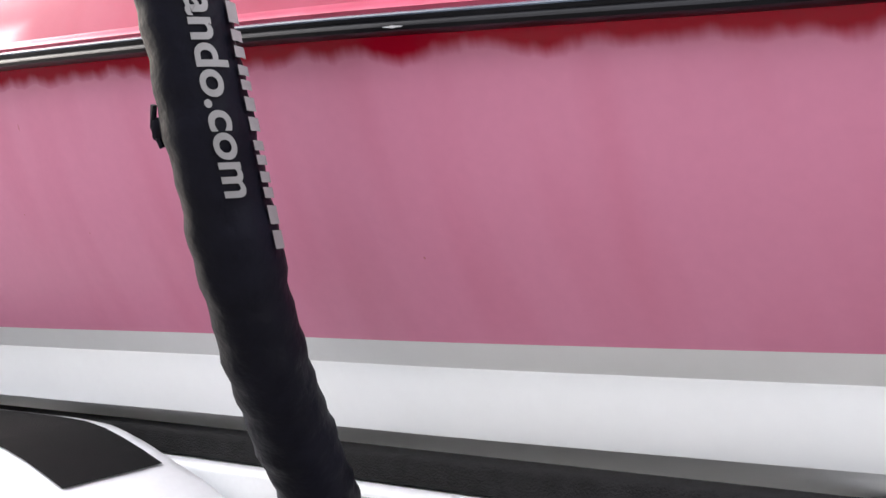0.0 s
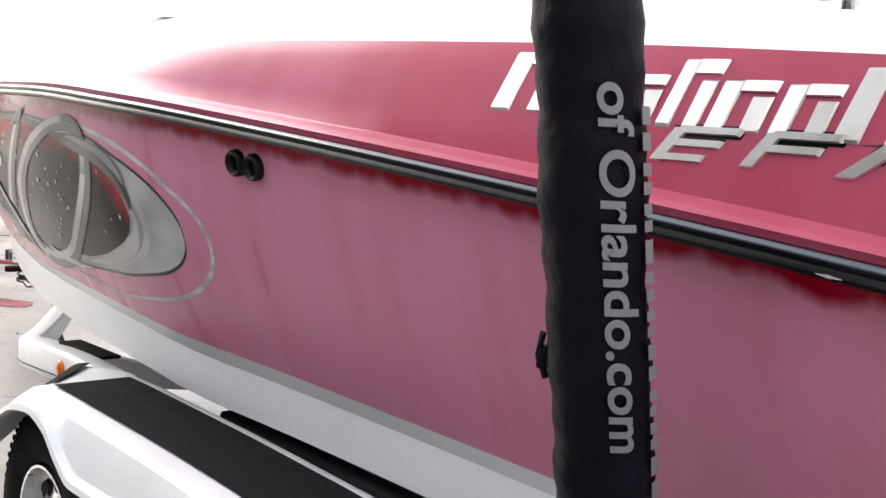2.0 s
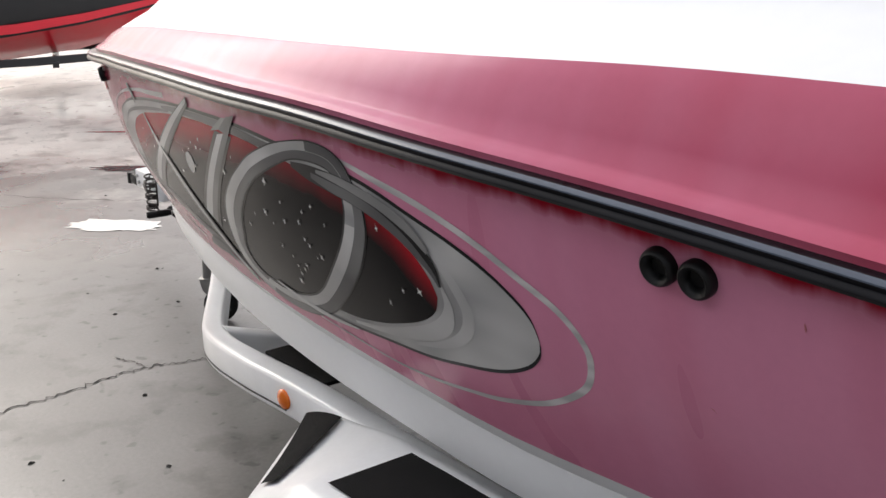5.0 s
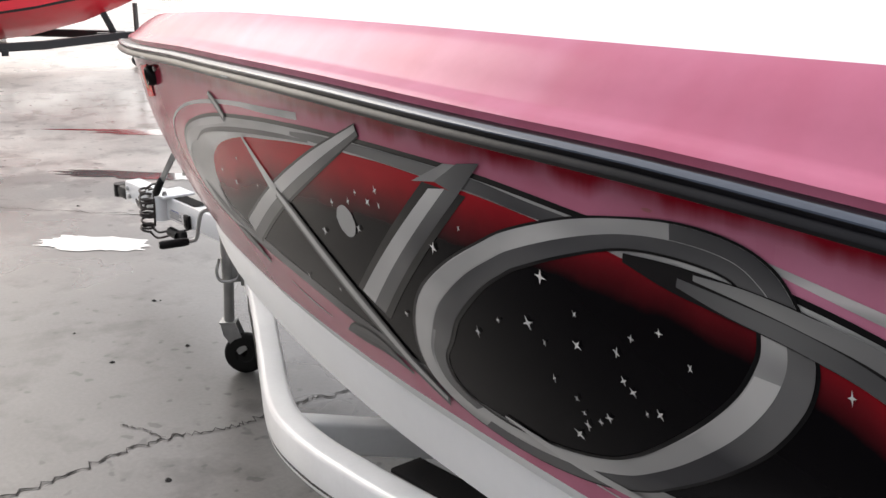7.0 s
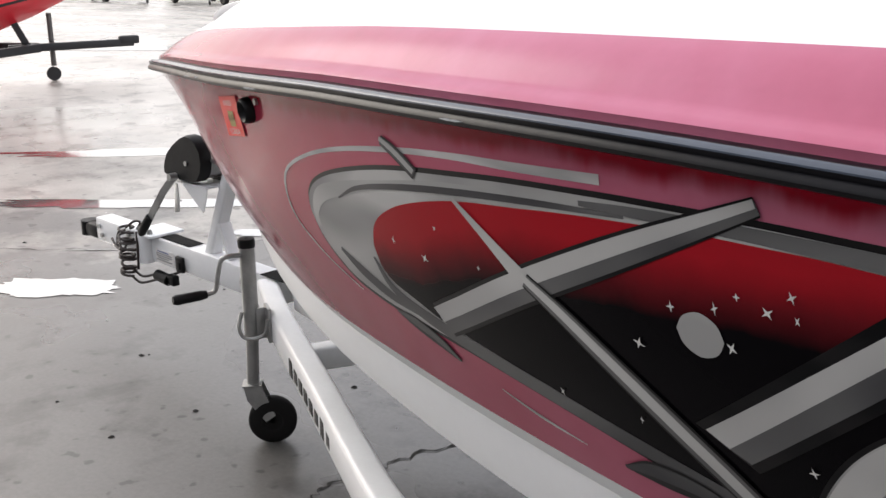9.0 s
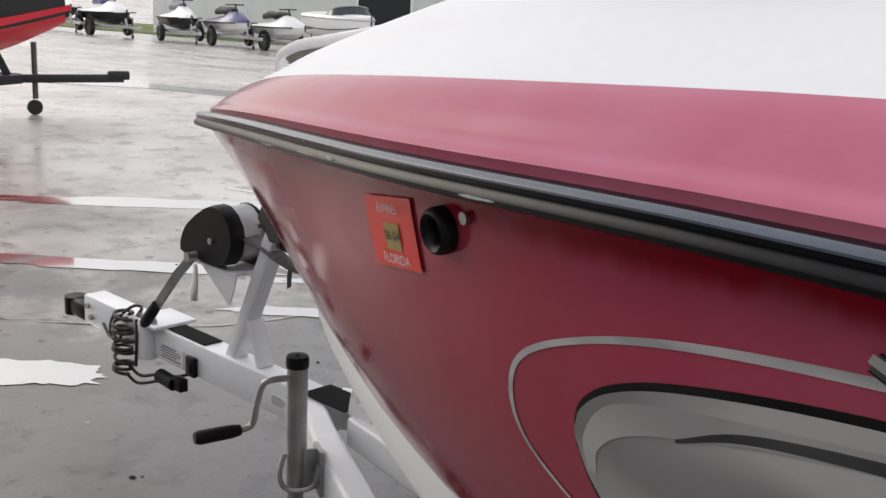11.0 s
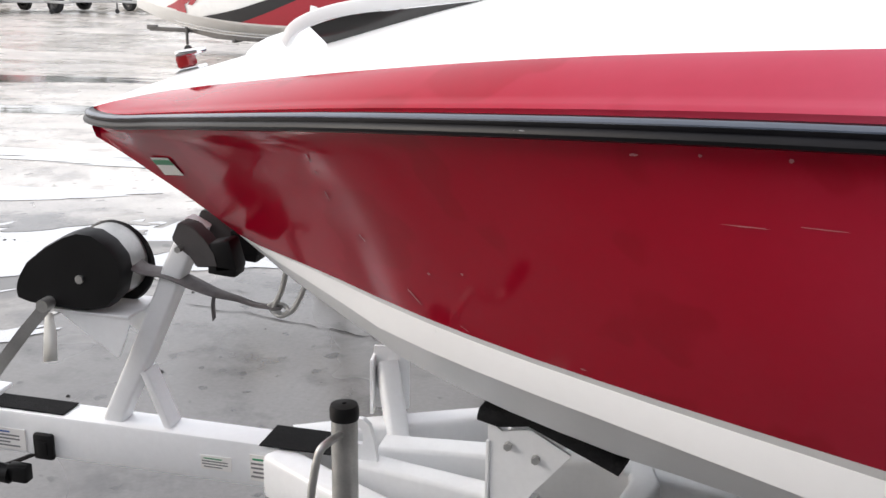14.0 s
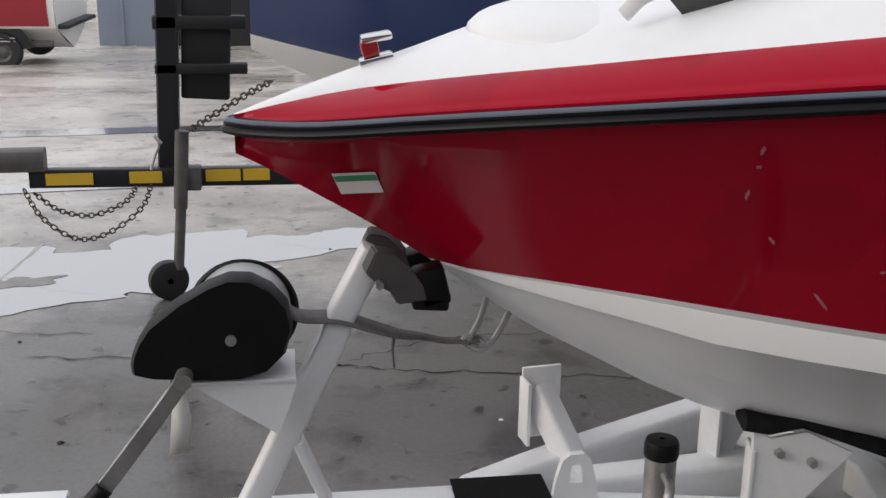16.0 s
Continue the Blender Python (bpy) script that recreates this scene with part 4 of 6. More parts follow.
for x, y in ((-.43, -.05), (-.345, -.055)):
    bm = bmesh.new()
    cyl(bm, .012, (x, y, .455), (x, y, .468), seg=6)
    cyl(bm, .008, (x, y, .466), (x, y, .476), seg=10)
    part("bolt", bm, M["steel"], trailer)
for x, z in ((-.75, .375), (-.77, .41), (-.53, .42)):
    bm = bmesh.new()
    cyl(bm, .010, (x, -.04, z), (x, -.05, z), seg=6)
    part("bolt", bm, M["steel"], trailer)
bm = bmesh.new()
box(bm, (.12, .07, .06), pose(-.86, 0, .37), .015)
cyl(bm, .04, (-.93, 0, .34), (-.93, 0, .40), seg=18)
part("coupler", bm, M["black"], trailer, "black ball coupler")
for s in (1, -1):
    bm = bmesh.new()
    path = spline([(.40, -.05 * s, .393), (.65, -.19 * s, .393), (1.2, -.465 * s, .393), (1.55, -.645 * s, .40), (1.8, -.775 * s, .415), (2.0, -.865 * s, .445), (2.2, -.925 * s, .485), (2.45, -.958 * s, .53), (2.75, -.966 * s, .565), (3.2, -.966 * s, .575), (4.6, -.966 * s, .575), (6.1, -.966 * s, .575)], 8)
    sweep(bm, [tuple(p) for p in path], round_rect(.07, .10, .014))
    rail_part = part("frame_rail", bm, M["trailer"], trailer, "white bent box-section frame rail")
    bm = bmesh.new()
    thin = [(p[0], p[1] - .0365 * s * 1.0, p[2] - .028) for p in path[28:64]]
    sweep(bm, thin, [(-.002, -.0015), (.002, -.0015), (.002, .0015), (-.002, .0015)])
    part("pinstripe", bm, M["ink"], rail_part)
    # lettered strip on the rail: plain dark blocks
    for k in range(11):
        x = .98 + k * .062
        bm = bmesh.new()
        y = -(.19 + (x - .65) * .5 + .04) * s
        box(bm, (.042, .004, .05 if k in (0, 6) else .036), pose(x, y, .385, 0, 0, -26.6 * s), .001)
        part("marking_block", bm, M["ink"], rail_part)

# cross members and bunk brackets
def tube(pts, w, h, name, mat="trailer", parent=trailer, r=.01, label=""):
    bm = bmesh.new()
    sweep(bm, pts, round_rect(w, h, r))
    return part(name, bm, M[mat], parent, label)


tube([(.60, .05, .40), (1.05, .06, .42), (1.45, .06, .36)], .07, .09, "centre_beam")
tube([(.55, -.02, .40), (.95, -.10, .40)], .06, .08, "centre_beam")
tube([(.98, -.34, .40), (1.12, -.14, .42), (1.15, 0, .42), (1.12, .14, .42), (.98, .34, .40)], .06, .07, "cross_member")
tube([(2.05, -.86, .46), (2.12, -.4, .32), (2.15, 0, .27), (2.12, .4, .32), (2.05, .86, .46)], .07, .08, "cross_member")
for x in (3.308, 4.30):
    tube([(x, -1.2, .305), (x, 0, .305), (x, 1.2, .305)], .06, .06, "axle", "steel")
tube([(5.7, -.96, .56), (5.7, 0, .56), (5.7, .96, .56)], .07, .09, "cross_member")
for s in (1, -1):
    bk = tube([(.845, -.085 * s, .612), (.885, -.092 * s, .606), (.945, -.10 * s, .618), (1.12, -.135 * s, .558)], .075, .030, "bunk", "carpet", r=.012, label="black carpeted bunk")
    tube([(1.9, -.42 * s, .50), (3.5, -.50 * s, .46), (6.0, -.50 * s, .45)], .10, .05, "bunk", "carpet", r=.012, label="black carpeted bunk")
    for x in (2.6, 4.0, 5.4):
        tube([(x, -.48 * s, .40), (x, -.48 * s, .43)], .06, .06, "bunk_bracket", "trailer")
    bm = bmesh.new()
    outline = [(.857, .601), (.887, .584), (.944, .599), (1.021, .565), (.951, .473), (.909, .400), (.870, .400), (.862, .48)]
    rows = [[bm.verts.new((x, -(y + (x - .9) * .22) * s, z)) for x, z in outline] for y in (.116, .124)]
    for k in range(len(outline)):
        bm.faces.new((rows[0][k], rows[0][(k + 1) % len(outline)], rows[1][(k + 1) % len(outline)], rows[1][k]))
    bm.faces.new(rows[0])
    bm.faces.new(rows[1][::-1])
    box(bm, (.008, .06, .16), pose(.866, -.09 * s, .48, 0, 0, -14 * s), .002)
    part("bunk_bracket", bm, M["trailer"], trailer)
    for x, z in ((.90, .56), (.955, .545)):
        bm = bmesh.new()
        cyl(bm, .008, (x, -(.12 + (x - .9) * .22) * s, z), (x, -(.137 + (x - .9) * .22) * s, z), seg=6)
        part("bolt", bm, M["steel"], trailer)
    tube([(2.45, -.885 * s, .578), (2.76, -.882 * s, .598)], .075, .010, "step_plate", "grip", r=.004)
    tube([(3.66, -.957 * s, .650), (4.4, -.957 * s, .650), (5.9, -.957 * s, .650)], .052, .046, "bunk", "carpet", r=.008, label="black carpeted board on the frame rail")
# keel stand beyond the tongue
bm = bmesh.new()
box(bm, (.080, .008, .150), pose(.566, .222, .515, 0, 0, 8), .002)
box(bm, (.008, .05, .13), pose(.530, .20, .505, 0, 0, 8), .002)
part("keel_stand_plate", bm, M["trailer"], trailer)
tube([(.556, .215, .545), (.60, .14, .45), (.62, .10, .40)], .045, .06, "keel_stand_arm")
# lifting loop
bm = bmesh.new()
ring = [(-.042, 0), (-.036, .04), (-.026, .078), (-.012, .09), (.012, .09), (.026, .078), (.036, .04), (.042, 0)]
hole = [(-.011, .035), (-.012, .055), (-.008, .068), (-.003, .072), (.003, .072), (.008, .068), (.012, .055), (.011, .035)]
for y in (-.007, .007):
    o = [bm.verts.new((.572 + a, -.03 + y, .440 + b)) for a, b in ring]
    i = [bm.verts.new((.572 + a, -.03 + y, .440 + b)) for a, b in hole]
    for k in range(7):
        bm.faces.new((o[k], o[k + 1], i[k + 1], i[k]))
    bm.faces.new((o[0], i[0], i[7], o[7]))
    if y < 0:
        o0, i0 = o, i
for k in range(7):
    bm.faces.new((o0[k], o0[k + 1], o[k + 1], o[k]))
    bm.faces.new((i0[k], i0[k + 1], i[k + 1], i[k]))
bm.faces.new((i0[0], i0[7], i[7], i[0]))
part("lifting_loop", bm, M["trailer"], trailer, "white welded lifting loop")
# grip pads on the tongue
for x0, x1, w in ((-.305, -.11, .064), (.36, .53, .10)):
    bm = bmesh.new()
    box(bm, (x1 - x0, w, .003), pose((x0 + x1) / 2, 0, .448), .0008, 1)
    part("grip_pad", bm, M["grip"], trailer, "black anti-slip pad")
# stickers with unreadable lines
def label_plate(x0, x1, z0, z1, rows, head=None):
    bm = bmesh.new()
    box(bm, (x1 - x0, .002, z1 - z0), pose((x0 + x1) / 2, -.0415, (z0 + z1) / 2))
    lab = part("label", bm, M["white_ink"], tongue, "printed information sticker")
    for k in range(rows):
        z = z1 - (z1 - z0) * (k + 1) / (rows + 1)
        bm = bmesh.new()
        wide = (x1 - x0) * (.85 if k % 3 else .6)
        box(bm, (wide, .002, (z1 - z0) * .07), pose((x0 + x1) / 2 - (x1 - x0 - wide) / 4, -.0425, z))
        part("print_line", bm, head if head and k == 0 else M["print"], lab)


M["blue_ink"] = material("blue_ink", (0.05, 0.1, 0.3), 0.5, var=0.1)
label_plate(-.333, -.205, .353, .403, 5, M["blue_ink"])
label_plate(.222, .292, .372, .404, 4, M["green_ink"])
label_plate(.335, .40, .36, .42, 5, M["green_ink"])
# socket box
bm = bmesh.new()
box(bm, (.048, .016, .062), pose(-.154, -.048, .374), .006)
sock = part("socket_box", bm, M["black"], trailer, "black connector socket box")
bm = bmesh.new()
box(bm, (.026, .006, .034), pose(-.154, -.057, .372), .004)
part("socket_cover", bm, M["black"], sock)

# winch stand
post = tube([(.002, 0, .44), (.150, 0, .752), (.168, 0, .80), (.222, 0, .905)], .05, .046, "winch_post", r=.008, label="white leaning winch post")
tube([(.138, 0, .445), (.088, 0, .57)], .05, .018, "post_brace", r=.004)
bm = bmesh.new()
box(bm, (.20, .13, .008), pose(-.012, 0, .706), .002)
for y in (-.062, .062):
    v = [bm.verts.new(p) for p in ((-.075, y, .702), (.09, y, .702), (.075, y, .655), (.055, y, .612))]
    bm.faces.new(v)
    v = [bm.verts.new(p) for p in ((-.075, y * .95, .702), (.09, y * .95, .702), (.075, y * .95, .655), (.055, y * .95, .612))]
    bm.faces.new(v)
part("winch_shelf", bm, M["trailer"], trailer)
# bow stop: a grey V block of rubber
for s in (1, -1):
    # splayed cheek: pale inner plate against the post, black block for its shaded recess
    bm = bmesh.new()
    near = [(.197, .886), (.214, .922), (.244, .916), (.268, .893), (.291, .864), (.298, .836), (.247, .832), (.240, .855), (.220, .862)]
    a = [bm.verts.new((x, -.030 * s, z)) for x, z in near]
    b = [bm.verts.new((x + .004, -.078 * s, z + .002)) for x, z in near]
    n = len(near)
    for k in range(n):
        bm.faces.new((a[k], a[(k + 1) % n], b[(k + 1) % n], b[k]))
    bm.faces.new(a)
    bm.faces.new(b)
    bmesh.ops.bevel(bm, geom=bm.edges[:], offset=.003, segments=2, affect="EDGES")
    stop = part("bow_stop", bm, M["grey_pad"], trailer, "grey rubber bow stop block")
    bm = bmesh.new()
    box(bm, (.052, .05, .066), pose(.308, -.052 * s, .858, 0, -14), .008)
    box(bm, (.060, .05, .024), pose(.306, -.052 * s, .832, 0, 4), .006)
    part("bow_stop_recess", bm, M["black"], stop, "black wedge for the shaded recess")
    bm = bmesh.new()
    cyl(bm, .007, (.222, -.072 * s, .872), (.222, -.094 * s, .872), seg=6)
    part("bolt", bm, M["steel"], stop)
# winch: dished black cover, drum flange, strap, crank
def winch_side(y0, y1, mat, name, grow=1.0):
    bm = bmesh.new()
    prof = [(-.168, .728), (-.170, .745), (-.166, .762), (-.158, .780), (-.140, .807), (-.092, .845), (-.045, .872), (-.012, .884), (.022, .882), (.054, .864), (.079, .834), (.085, .797), (.073, .754), (.044, .725), (.0, .714), (-.086, .716), (-.14, .720)]
    c = Vector((-.03, 0, .79))
    rows = []
    for y, g in ((y0, .96), (y0 + .012 * (1 if y1 > y0 else -1), 1.0), (y1, 1.0)):
        rows.append([bm.verts.new((c.x + (x - c.x) * g * grow, y, c.z + (z - c.z) * g * grow)) for x, z in prof])
    for a, b in zip(rows, rows[1:]):
        for k in range(len(prof)):
            bm.faces.new((a[k], a[(k + 1) % len(prof)], b[(k + 1) % len(prof)], b[k]))
    bm.faces.new(rows[0])
    bm.faces.new(rows[-1])
    return part(name, bm, M[mat], trailer, "black plastic winch cover")
cover_w = winch_side(-.075, -.03, "black", "winch_cover")
bm = bmesh.new()
cyl(bm, .009, (-.012, -.072, .784), (-.012, -.080, .784), seg=14)
part("axle_bolt", bm, M["steel"], cover_w)
bm = bmesh.new()
cyl(bm, .078, (.005, -.03, .80), (.005, .036, .80), seg=36)
drum = part("winch_drum", bm, M["steel"], trailer, "bright steel winch drum")
bm = bmesh.new()
lathe(bm, [(.03, 0), (.088, 0), (.092, .006), (.088, .012), (.03, .012)], Matrix.Translation((.005, .046, .79)) @ Euler((radians(90), 0, 0)).to_matrix().to_4x4(), 40)
part("drum_flange", bm, M["black"], drum)
def strap(pts, w, name, mat, label=""):
    bm = bmesh.new()
    path = spline(pts, 8)
    rows = [[bm.verts.new((p[0], p[1] - w / 2 * (p[3] if len(p) > 3 else 1), p[2])), bm.verts.new((p[0], p[1] + w / 2 * (p[3] if len(p) > 3 else 1), p[2] + .004))] for p in path]
    for a, b in zip(rows, rows[1:]):
        bm.faces.new((a[0], b[0], b[1], a[1]))
    ob = part(name, bm, M[mat], trailer, label)
    sol = ob.modifiers.new("thickness", "SOLIDIFY")
    sol.thickness = .003
M["web"] = material("grey_webbing", (0.16, 0.15, 0.15), 0.85, var=0.25, scale=60, bump=0.3, bump_scale=300)
strap([(.06, -.01, .845, 1), (.09, -.012, .80, 1), (.16, -.012, .792, 1), (.21, -.01, .775, 1), (.26, -.006, .757, .7), (.30, 0, .748, .4), (.345, 0, .738, .3), (.40, 0, .738, .3)], .05, "winch_strap", "web", "grey webbing winch strap with a twisted end")
strap([(.255, -.006, .755, .3), (.252, -.008, .73, .3), (.254, -.01, .70, .25)], .05, "strap_tail", "web")
bm = bmesh.new()
sweep(bm, [tuple(p) for p in spline([(.385, 0, .748), (.402, .006, .742), (.415, 0, .732), (.40, -.006, .722), (.38, 0, .728), (.372, 0, .74), (.385, 0, .748)], 6)], circle(.005, 8))
part("snap_hook", bm, M["steel"], trailer)
bm = bmesh.new()
sweep(bm, [(-.087, -.085, .725), (-.13, -.105, .67), (-.20, -.118, .58), (-.235, -.12, .535)], [(-.004, -.013), (.004, -.013), (.004, .013), (-.004, .013)])
cyl(bm, .014, (-.087, -.075, .727), (-.087, -.105, .727), seg=14)
handle = part("winch_crank", bm, M["steel"], trailer, "steel winch crank with a worn dark grip")
bm = bmesh.new()
sweep(bm, [(-.215, -.122, .562, .9), (-.24, -.125, .532, 1), (-.275, -.125, .495, 1), (-.285, -.125, .485, .7)], circle(.017, 12))
part("crank_grip", bm, M["black"], handle)
M["tag"] = material("white_paper_tag", (0.75, 0.75, 0.72), 0.8, var=0.05)
bm = bmesh.new()
v = [bm.verts.new(p) for p in ((-.105, -.07, .70), (-.088, -.07, .70), (-.080, -.072, .655), (-.084, -.073, .595), (-.118, -.073, .588), (-.112, -.072, .65))]
bm.faces.new(v)
tg = part("paper_tag", bm, M["tag"], trailer, "white paper tag hanging from the winch")
sol = tg.modifiers.new("thickness", "SOLIDIFY")
sol.thickness = .0015

# tongue jack
bm = bmesh.new()
cyl(bm, .024, (.632, -.281, .36), (.632, -.281, .655), seg=28)
cyl(bm, .0195, (.620, -.284, .14), (.632, -.281, .37), seg=24)
jt = part("jack_tube", bm, M["steel"], trailer, "galvanised swivel jack tube")
bm = bmesh.new()
lathe(bm, [(.0255, 0), (.0265, .004), (.0265, .02), (.024, .027), (.004, .029)], Matrix.Translation((.632, -.281, .650)), 28)
part("jack_cap", bm, M["black"], jt)
bm = bmesh.new()
sweep(bm, [tuple(p) for p in spline([(.632, -.30, .628), (.625, -.345, .632), (.615, -.365, .62), (.607, -.375, .57), (.603, -.38, .535), (.598, -.395, .522), (.585, -.44, .52)], 6)], circle(.0075, 10))
crank = part("jack_crank", bm, M["steel"], jt)
bm = bmesh.new()
sweep(bm, [(.595, -.41, .521, .8), (.59, -.43, .521, 1), (.57, -.50, .519, 1.05), (.567, -.51, .519, .8)], circle(.0155, 12))
part("crank_grip", bm, M["black"], crank, "black crank grip")
bm = bmesh.new()
box(bm, (.07, .012, .11), pose(.672, -.247, .405, 0, 0, -26), .003)
box(bm, (.012, .05, .10), pose(.657, -.262, .405, 0, 0, -26), .003)
part("jack_bracket", bm, M["steel"], jt)
bm = bmesh.new()
sweep(bm, [tuple(p) for p in spline([(.625, -.31, .445), (.628, -.325, .40), (.64, -.32, .37), (.665, -.30, .365), (.69, -.275, .38), (.70, -.268, .43)], 6)], circle(.006, 8))
part("jack_pin", bm, M["steel"], jt)
bm = bmesh.new()
for s in (-.028, .028):
    v = [(.605, .20), (.66, .20), (.70, .095), (.67, .075), (.615, .15)]
    m = Matrix.Translation((.620, -.284, 0)) @ Euler((0, 0, radians(50))).to_matrix().to_4x4()
    a = [bm.verts.new(m @ Vector((x - .632, s, z))) for x, z in v]
    b = [bm.verts.new(m @ Vector((x - .632, s + .004, z))) for x, z in v]
    bm.faces.new(a)
    bm.faces.new(b)
    for k in range(5):
        bm.faces.new((a[k], a[(k + 1) % 5], b[(k + 1) % 5], b[k]))
box(bm, (.06, .062, .006), m @ pose(0, 0, .198), .001)
part("jack_fork", bm, M["steel"], jt)
bm = bmesh.new()
wm = m @ Matrix.Translation((.058, -.02, .0765)) @ Euler((radians(90), 0, 0)).to_matrix().to_4x4()
lathe(bm, [(.01, -.04), (.03, -.04), (.035, -.045), (.06, -.045), (.072, -.036), (.0765, -.02), (.0765, 0), (.072, .006), (.06, .01), (.035, .01), (.03, .004), (.01, .004)], wm, 36)
part("jack_wheel", bm, M["tyre"], jt, "black rubber jack wheel")
# breakaway cable coil and wiring
M["cable"] = material("brown_black_cable", (0.03, 0.022, 0.02), 0.5, var=0.3, scale=40)
bm = bmesh.new()
pts = []
for k in range(121):
    a = k / 120 * 9 * 2 * math.pi
    pts.append((-.475 + .006 * math.sin(3 * a * .11) + .036 * math.cos(a), -.085 + .034 * math.sin(a) * .8, .47 - .20 * k / 120 + .006 * math.sin(a * .37)))
sweep(bm, pts, circle(.0055, 7))
part("coiled_cable", bm, M["cable"], trailer, "coiled breakaway cable hanging on the tongue")
for pts in ([(-.475, -.085, .465), (-.45, -.06, .49), (-.42, -.05, .49), (-.44, -.055, .46)], [(-.50, -.075, .45), (-.56, -.07, .43), (-.57, -.075, .38), (-.52, -.08, .36), (-.47, -.09, .40)], [(-.45, -.08, .30), (-.40, -.07, .28), (-.34, -.05, .295), (-.28, -.03, .30), (-.2, 0, .33)],
            [(-.47, -.08, .27), (-.42, -.07, .25), (-.35, -.05, .27), (-.30, -.04, .29)], [(-.64, -.06, .385), (-.58, -.075, .365), (-.52, -.09, .37)], [(-.41, -.075, .46), (-.40, -.082, .40), (-.41, -.08, .31)]):
    bm = bmesh.new()
    sweep(bm, [tuple(p) for p in spline(pts, 8)], circle(.005, 7))
    part("cable", bm, M["cable"], trailer)
bm = bmesh.new()
cyl(bm, .022, (-.33, -.045, .295), (-.25, -.045, .29), seg=16)
box(bm, (.05, .03, .04), pose(-.23, -.04, .295), .005)
part("trailer_plug", bm, M["black"], trailer, "black round trailer plug")
# amber marker
bm = bmesh.new()
r = bmesh.ops.create_uvsphere(bm, u_segments=20, v_segments=10, radius=1)
for v in bm.verts:
    v.co = Vector((2.70 + .028 * v.co.x, -1.003 + .012 * v.co.y, .562 + .026 * v.co.z))
part("marker_light", bm, M["amber"], trailer, "amber side marker light")

# fenders, pads and wheels
HUBS = (3.308, 4.30)
f_top = smooth_interp([2.985, 3.0, 3.03, 3.10, 3.16, 3.24, 3.32, 3.5, 4.3, 4.42, 4.52, 4.63, 4.72, 4.80, 4.85], [.445, .49, .525, .578, .61, .655, .686, .692, .692, .688, .668, .632, .60, .54, .44])
f_low = smooth_interp([2.985, 3.03, 3.09, 3.145, 3.22, 3.337, 3.445, 3.53, 3.608, 3.683, 3.87, 4.04, 4.085, 4.136, 4.206, 4.28, 4.37, 4.46, 4.52, 4.58, 4.68, 4.85], [.43, .40, .455, .52, .582, .636, .652, .634, .582, .548, .553, .546, .56, .592, .618, .63, .628, .60, .56, .50, .44, .42])
def skew(x, y):
    """The fender's front edge runs forward towards the hull."""
    return x - .12 * min(1, max(0, (1.272 - abs(y)) / .222)) * max(0, (3.32 - x) / .335)


def rise(x, y):
    """The inner side of the fender's front stands higher than its outer corner."""
    return .108 * min(1, max(0, (1.272 - abs(y)) / .222)) * max(0, (3.32 - x) / .335)


